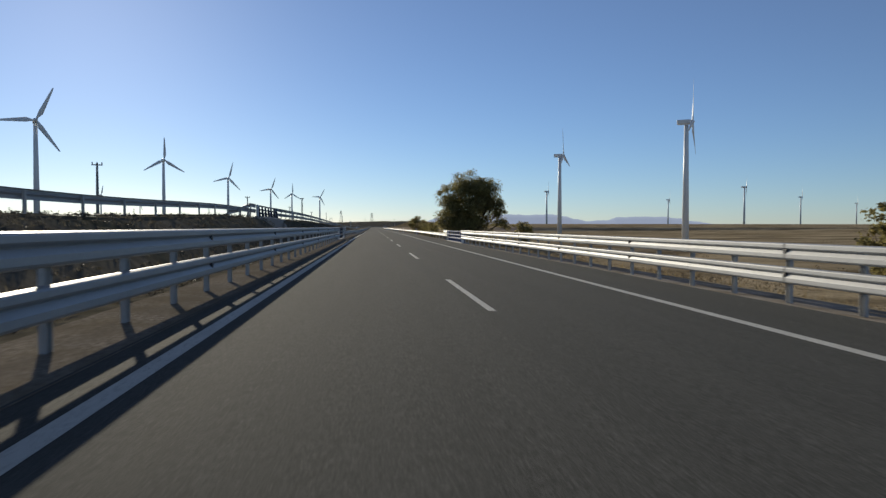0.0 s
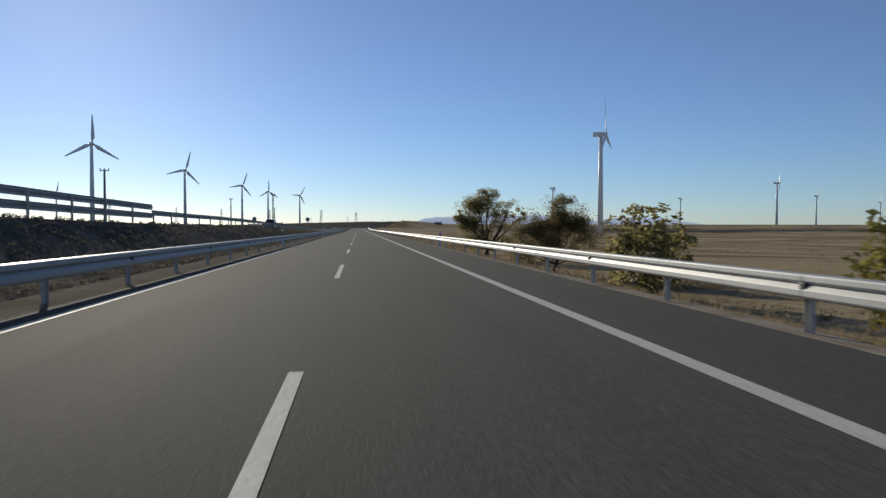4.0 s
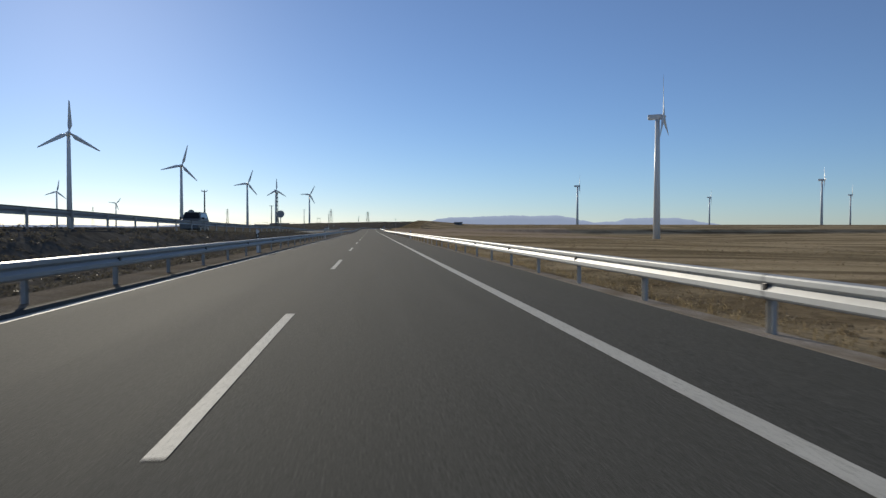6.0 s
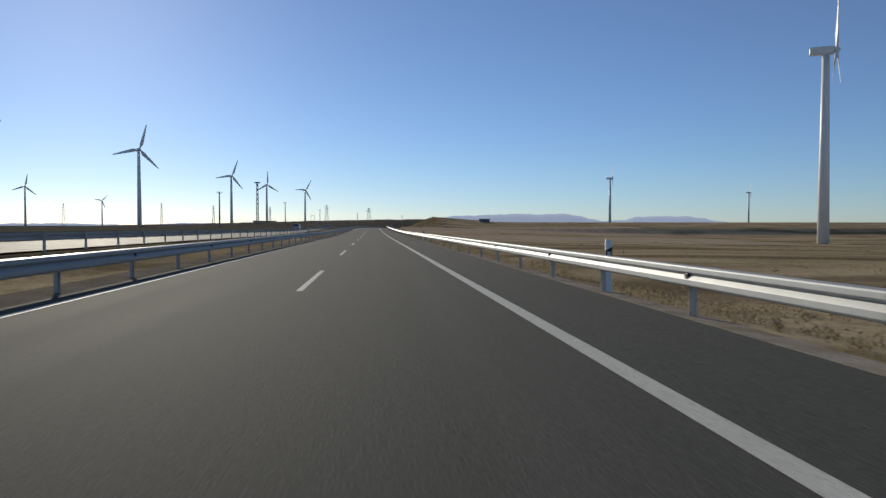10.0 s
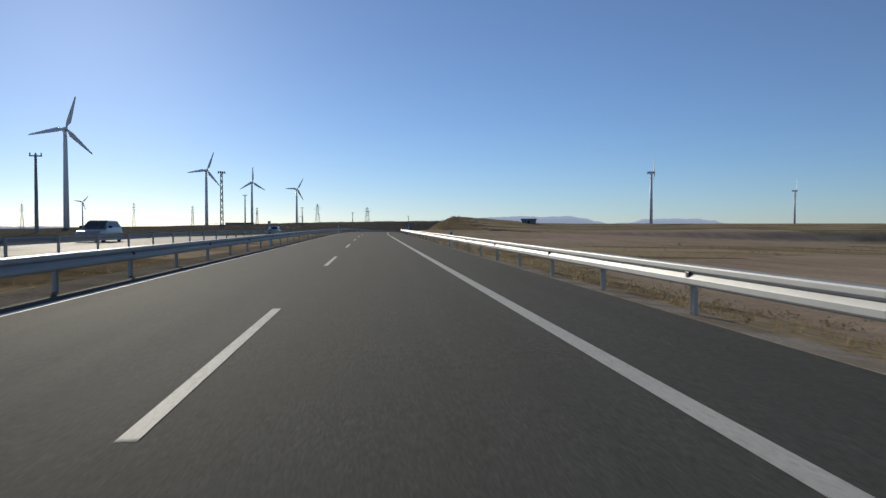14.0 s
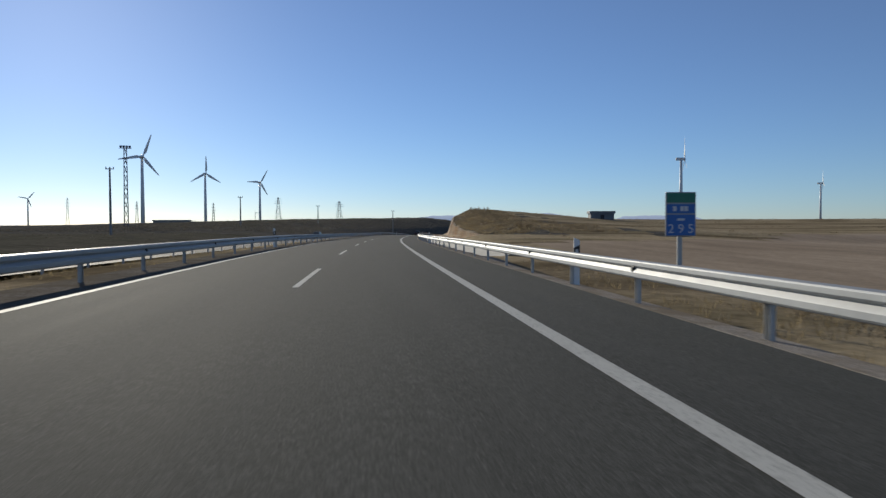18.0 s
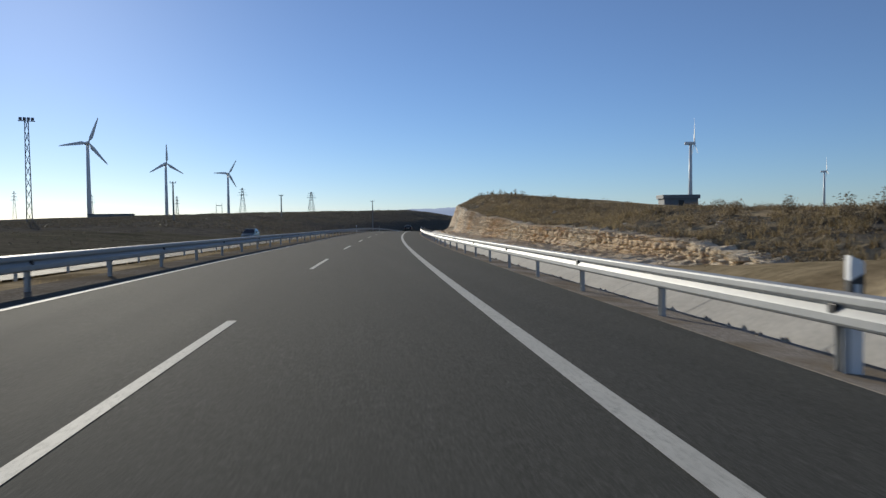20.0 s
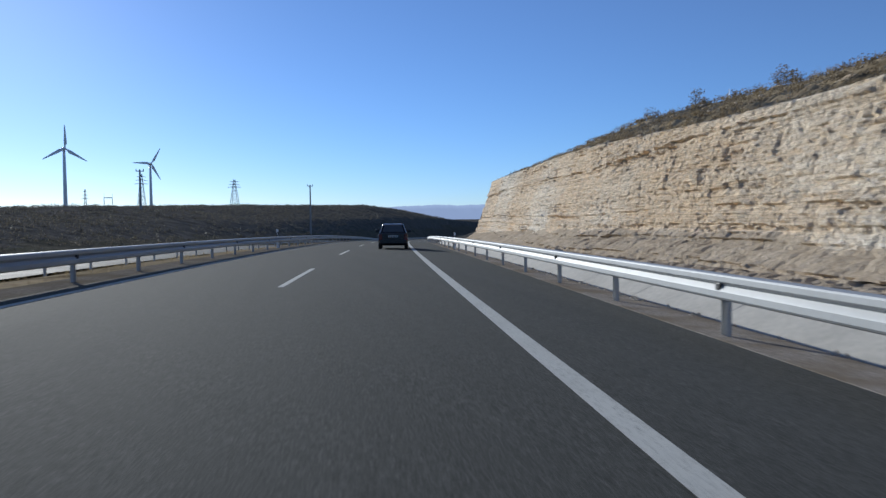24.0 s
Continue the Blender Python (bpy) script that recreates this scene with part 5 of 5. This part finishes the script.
BIG_LOBES = [(-1.1, 0, 7.1, 2.0, 1.5), (1.0, 0.2, 7.2, 1.9, 1.5), (-2.5, 0, 4.8, 2.0, 1.5), (1.9, 0.4, 5.1, 1.9, 1.3), (-2.3, -0.3, 2.6, 1.9, 1.3), (0.0, -0.4, 5.2, 2.3, 1.6), (-0.3, -0.4, 3.0, 2.1, 1.4), (1.9, 0, 2.5, 1.6, 0.9), (3.5, 0.5, 4.2, 1.0, 0.7), (3.6, 0.4, 2.7, 1.2, 0.7), (0.2, 0, 1.3, 1.5, 0.9), (-2.8, 0, 1.2, 1.1, 0.6), (-2.9, 0.3, 6.3, 1.5, 1.0), (-3.1, 0.2, 3.6, 1.6, 1.0), (2.3, 0, 6.5, 1.5, 1.0), (2.9, 0.2, 5.4, 1.3, 0.8), (0, 0.3, 8.0, 1.4, 0.8)]
FAN_LOBES = [(-0.9, 0, 0.9, 0.7, 0.8), (0.2, 0.1, 0.8, 0.6, 0.7), (-0.6, 0, 3.5, 1.25, 1.8), (0.2, 0, 4.3, 0.75, 1.0), (-1.2, 0, 2.4, 1.0, 1.6), (0.9, 0.2, 3.5, 0.8, 0.7), (1.6, 0, 3.2, 0.8, 0.6), (2.4, 0, 2.8, 0.65, 0.5), (1.3, 0, 2.3, 0.6, 0.4), (-0.3, -0.2, 1.7, 0.9, 1.2), (1.5, 0, 1.3, 0.35, 0.3), (-1.9, 0, 2.9, 0.5, 0.5), (0.5, 0, 2.6, 0.7, 0.6)]
lobe_tree(91, 11.0, "tall dense dark green roadside tree behind the barrier", 0.26, BIG_LOBES, 88000, 0.095, LEAF_DARK, 0.9)
lobe_tree(179, 9.4, "open roadside tree with sparse green leaves and bare limbs", 0.17, FAN_LOBES, 27000, 0.055, LEAF_DARK, 0.55)
tree(91, 17.7, 3.0, 3.2, "small dark tree beside the tall one", LEAF_DARK, 4500, 0.12, 0.09, stems=2, low=0.05)
BUSH_LOBES = [(-1.5, 0, 1.5, 0.8, 1.0), (-0.7, 0, 2.0, 0.9, 1.3), (0.2, 0, 2.3, 1.0, 1.5), (0.9, 0, 2.2, 0.9, 1.3), (0.5, 0, 2.9, 0.6, 0.8), (1.7, 0, 1.7, 0.7, 0.8), (0, 0, 1.1, 1.1, 1.3), (-1.2, 0, 0.8, 0.8, 0.9), (1.4, 0, 0.9, 0.8, 0.9)]
lobe_tree(161, 9.3, "olive brown roadside bush with feathery twigs", 0.07, BUSH_LOBES, 34000, 0.042, LEAF_BROWN, 0.3, "bush")
tree(131, 9.2, 3.4, 3.2, "small green roadside tree", LEAF_DARK, 3500, 0.11, 0.08, stems=2, low=0.08)
tree(139, 9.6, 2.8, 3.2, "low green roadside bush", LEAF_OLIVE, 3000, 0.11, 0.05, "bush", 3, 0.05)
tree(150, 9.4, 3.0, 3.0, "rounded dark green roadside bush", LEAF_DARK, 3000, 0.11, 0.06, "bush", 3, 0.05)
tree(23, 16.9, 3.5, 3.2, "dark green bush beyond the double barrier", LEAF_DARK, 6000, 0.11, 0.07, "bush", 3, 0.05)


def tufts(name, label, category, places, blades, material, spread_r, parent=None):
    """Clumps of upright blades: places are (point, height)."""
    verts, faces = [], []
    for p, h in places:
        for i in range(blades):
            a = random.uniform(0, 6.28)
            d = spread_r * h * random.random()
            root = p + Vector((math.cos(a) * d * 0.4, math.sin(a) * d * 0.4, -0.03))
            tip = p + Vector((math.cos(a) * d * 1.5, math.sin(a) * d * 1.5, h * random.uniform(0.6, 1.1)))
            side = Vector((-math.sin(a), math.cos(a), 0)) * h * 0.028
            k = len(verts)
            verts += [root - side, root + side, tip]
            faces.append((k, k + 1, k + 2))
    return tagged(link_mesh(name, raw_mesh(name, verts, faces), material, parent), label, category, kind="stuff")


def scatter(n, s0, s1, u0, u1, h0, h1, thresh=-0.2, scale=3.0):
    out = []
    while len(out) < n:
        s, u = random.uniform(s0, s1), random.uniform(u0, u1)
        if u > 12 and in_field(s, u):
            continue
        if noise.noise(Vector((s / scale, u / (scale * 0.5), 2.2))) > thresh:
            z = ground_z(s, u)
            if 5.5 < u < 7.1:
                z = road_z(s, u) - 0.03 - shoulder_drop(s, u)
            elif -5.1 < u < -3.9:
                z = road_z(s, u) - 0.01
            out.append((at(s, u, z), random.uniform(h0, h1)))
    return out


tufts("dry_grass", "dry straw-coloured grass along the verge", "grass", scatter(10500, -10, 606, 7.35, 11.0, 0.05, 0.26), 9, STRAW, 1.0)
tufts("dry_grass", "dry grass and weeds of the median", "grass", scatter(7500, 330, 860, -10.6, -5.0, 0.05, 0.18, -0.1), 8, STRAW, 1.0)


def clumps(name, label, category, places, leaves, size, material):
    """Low rounded bushes of many small leaves: places are (point, height)."""
    verts, faces = [], []
    for p, h in places:
        w = h * random.uniform(0.7, 1.3)
        for i in range(leaves):
            a, r = random.uniform(0, 6.28), random.random() ** 0.6
            q = p + Vector((math.cos(a) * r * w, math.sin(a) * r * w, h * random.random() ** 0.8 * (1 - 0.55 * r * r)))
            d = Vector((random.gauss(0, 0.6), random.gauss(0, 0.6), random.gauss(0.7, 0.5))).normalized() * size * random.uniform(0.6, 1.5)
            e = d.cross(Vector((random.gauss(0, 1), random.gauss(0, 1), random.gauss(0, 1)))).normalized() * size * 0.35
            k = len(verts)
            verts += [q - d, q + e, q + d, q - e]
            faces.append((k, k + 1, k + 2, k + 3))
    return tagged(link_mesh(name, raw_mesh(name, verts, faces), material), label, category, kind="stuff")


clumps("weeds", "dark dry weeds on the bank of the median", "weeds", scatter(11000, -20, 330, -11.0, -5.5, 0.05, 0.17, -0.45), 12, 0.05, WEED)
clumps("weeds", "dark undergrowth beneath the tall tree", "weeds", scatter(420, 80, 101, 7.2, 16, 0.2, 0.75, -0.5, 3), 40, 0.05, WEED)
clumps("scrub", "dark scrub on the hillside beyond the other carriageway", "scrub", scatter(16000, 790, 1340, -140, -26, 0.25, 0.8, -0.25, 12), 13, 0.16, WEED)
clumps("scrub", "low brown scrub beside the road", "scrub", scatter(3200, -10, 606, 7.6, 16, 0.10, 0.42, 0.0, 6), 22, 0.045, SCRUB)
tufts("dry_grass", "dry stubble and weeds on the field beside the road", "grass", scatter(14000, 60, 660, 10, 75, 0.08, 0.28, -0.05, 9), 7, STRAW, 1.2)
clumps("scrub", "brown scrub scattered over the fields", "scrub", scatter(3500, 0, 1000, 16, 170, 0.15, 0.5, 0.22, 22), 14, 0.08, SCRUB)
clumps("scrub", "brown scrub on the plain beyond the other carriageway", "scrub", scatter(4500, 0, 1100, -130, -24, 0.15, 0.45, 0.0, 14), 12, 0.09, WEED)
_pl = []
for i in range(13500):
    s = random.uniform(CUT_0 + 5, CUT_1)
    d = random.random() ** 1.2
    u = rim_u(s) + 0.4 + 14 * d
    if random.random() < 0.4 * ramp(s, ((735, 0.0), (770, 1.0))) or noise.noise(Vector((s / 4, u / 2, 1.1))) < -0.35 + 0.2 * (u < 15.2):
        continue
    z = crest_z(s, u)
    _pl.append((at(s, u, z), random.uniform(0.10, 0.42)))
random.shuffle(_pl)
_tall = []
for i in range(2600):
    s = random.uniform(652, 735)
    u = random.uniform(0.6, 5.9) + rim_u(s)
    if noise.noise(Vector((s / 5, u / 2.5, 3.3))) > 0.02:
        _tall.append((at(s, u, crest_z(s, u)), random.uniform(0.15, 0.45)))
tufts("tall_grass", "tall dry yellow grass on top of the cutting", "grass", _tall, 22, STRAW, 0.6)
tufts("crest_grass", "dry grass and weeds on top of the cutting", "grass", _pl[:1500], 16, STRAW, 0.8)
clumps("crest_scrub", "brown scrub on top of the cutting", "scrub", _pl[1500:], 34, 0.05, SCRUB)
for i in range(64):
    s = random.uniform(657, 815)
    tree(s, 16.9 + random.uniform(0, 6), random.uniform(0.5, 1.5), random.uniform(0.5, 1.3), "small dry bush on top of the cutting", SCRUB, 420, 0.05, 0.02, "bush", 2, 0.1)

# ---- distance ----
# no air is modelled: a blue glow in the mountains' colour stands in for haze
HAZE_GLOW = Mat("painted_haze", 1.0, spec=0.0)
HAZE_GLOW.color((0.10, 0.13, 0.18))
HAZE_GLOW.b.inputs["Emission Color"].default_value = (0.56, 0.66, 0.88, 1)
HAZE_GLOW.b.inputs["Emission Strength"].default_value = 0.6
_v, _f = [], []
_n = 520
for i in range(_n + 1):
    b = -34 + 80 * i / _n
    ridge = ramp(b, ((-34, 6), (-22, 14), (-18, 7), (-13, 18), (-9, 5), (-2, 4), (2, 10), (4.2, 24), (5.6, 52), (6.5, 60), (8, 62), (10, 68), (12, 72), (12.9, 66), (13.8, 70), (15, 72), (16, 60), (17, 42), (18, 30), (19.5, 34), (20.5, 52), (22, 55), (24, 54), (25.2, 44), (26.5, 24), (28, 10), (34, 6), (46, 4)))
    h = 8 + ridge + 3.2 * noise.noise(Vector((b * 1.3, 0, 0))) + 2.6 * noise.noise(Vector((b * 4, 2, 0))) + 1.4 * noise.noise(Vector((b * 11, 2, 0)))
    for dist, z in ((3900, -40), (4100, h * 0.7), (4250, h), (4400, -40)):
        _v.append((math.sin(radians(b)) * dist, 300 + math.cos(radians(b)) * dist, z))
_f = [(i * 4 + j, (i + 1) * 4 + j, (i + 1) * 4 + j + 1, i * 4 + j + 1) for i in range(_n) for j in range(3)]
tagged(link_mesh("mountains", raw_mesh("mountains", _v, _f, True), HAZE_GLOW.m), "pale blue mountains on the horizon, their haze painted as a glow", "mountains", kind="structure")
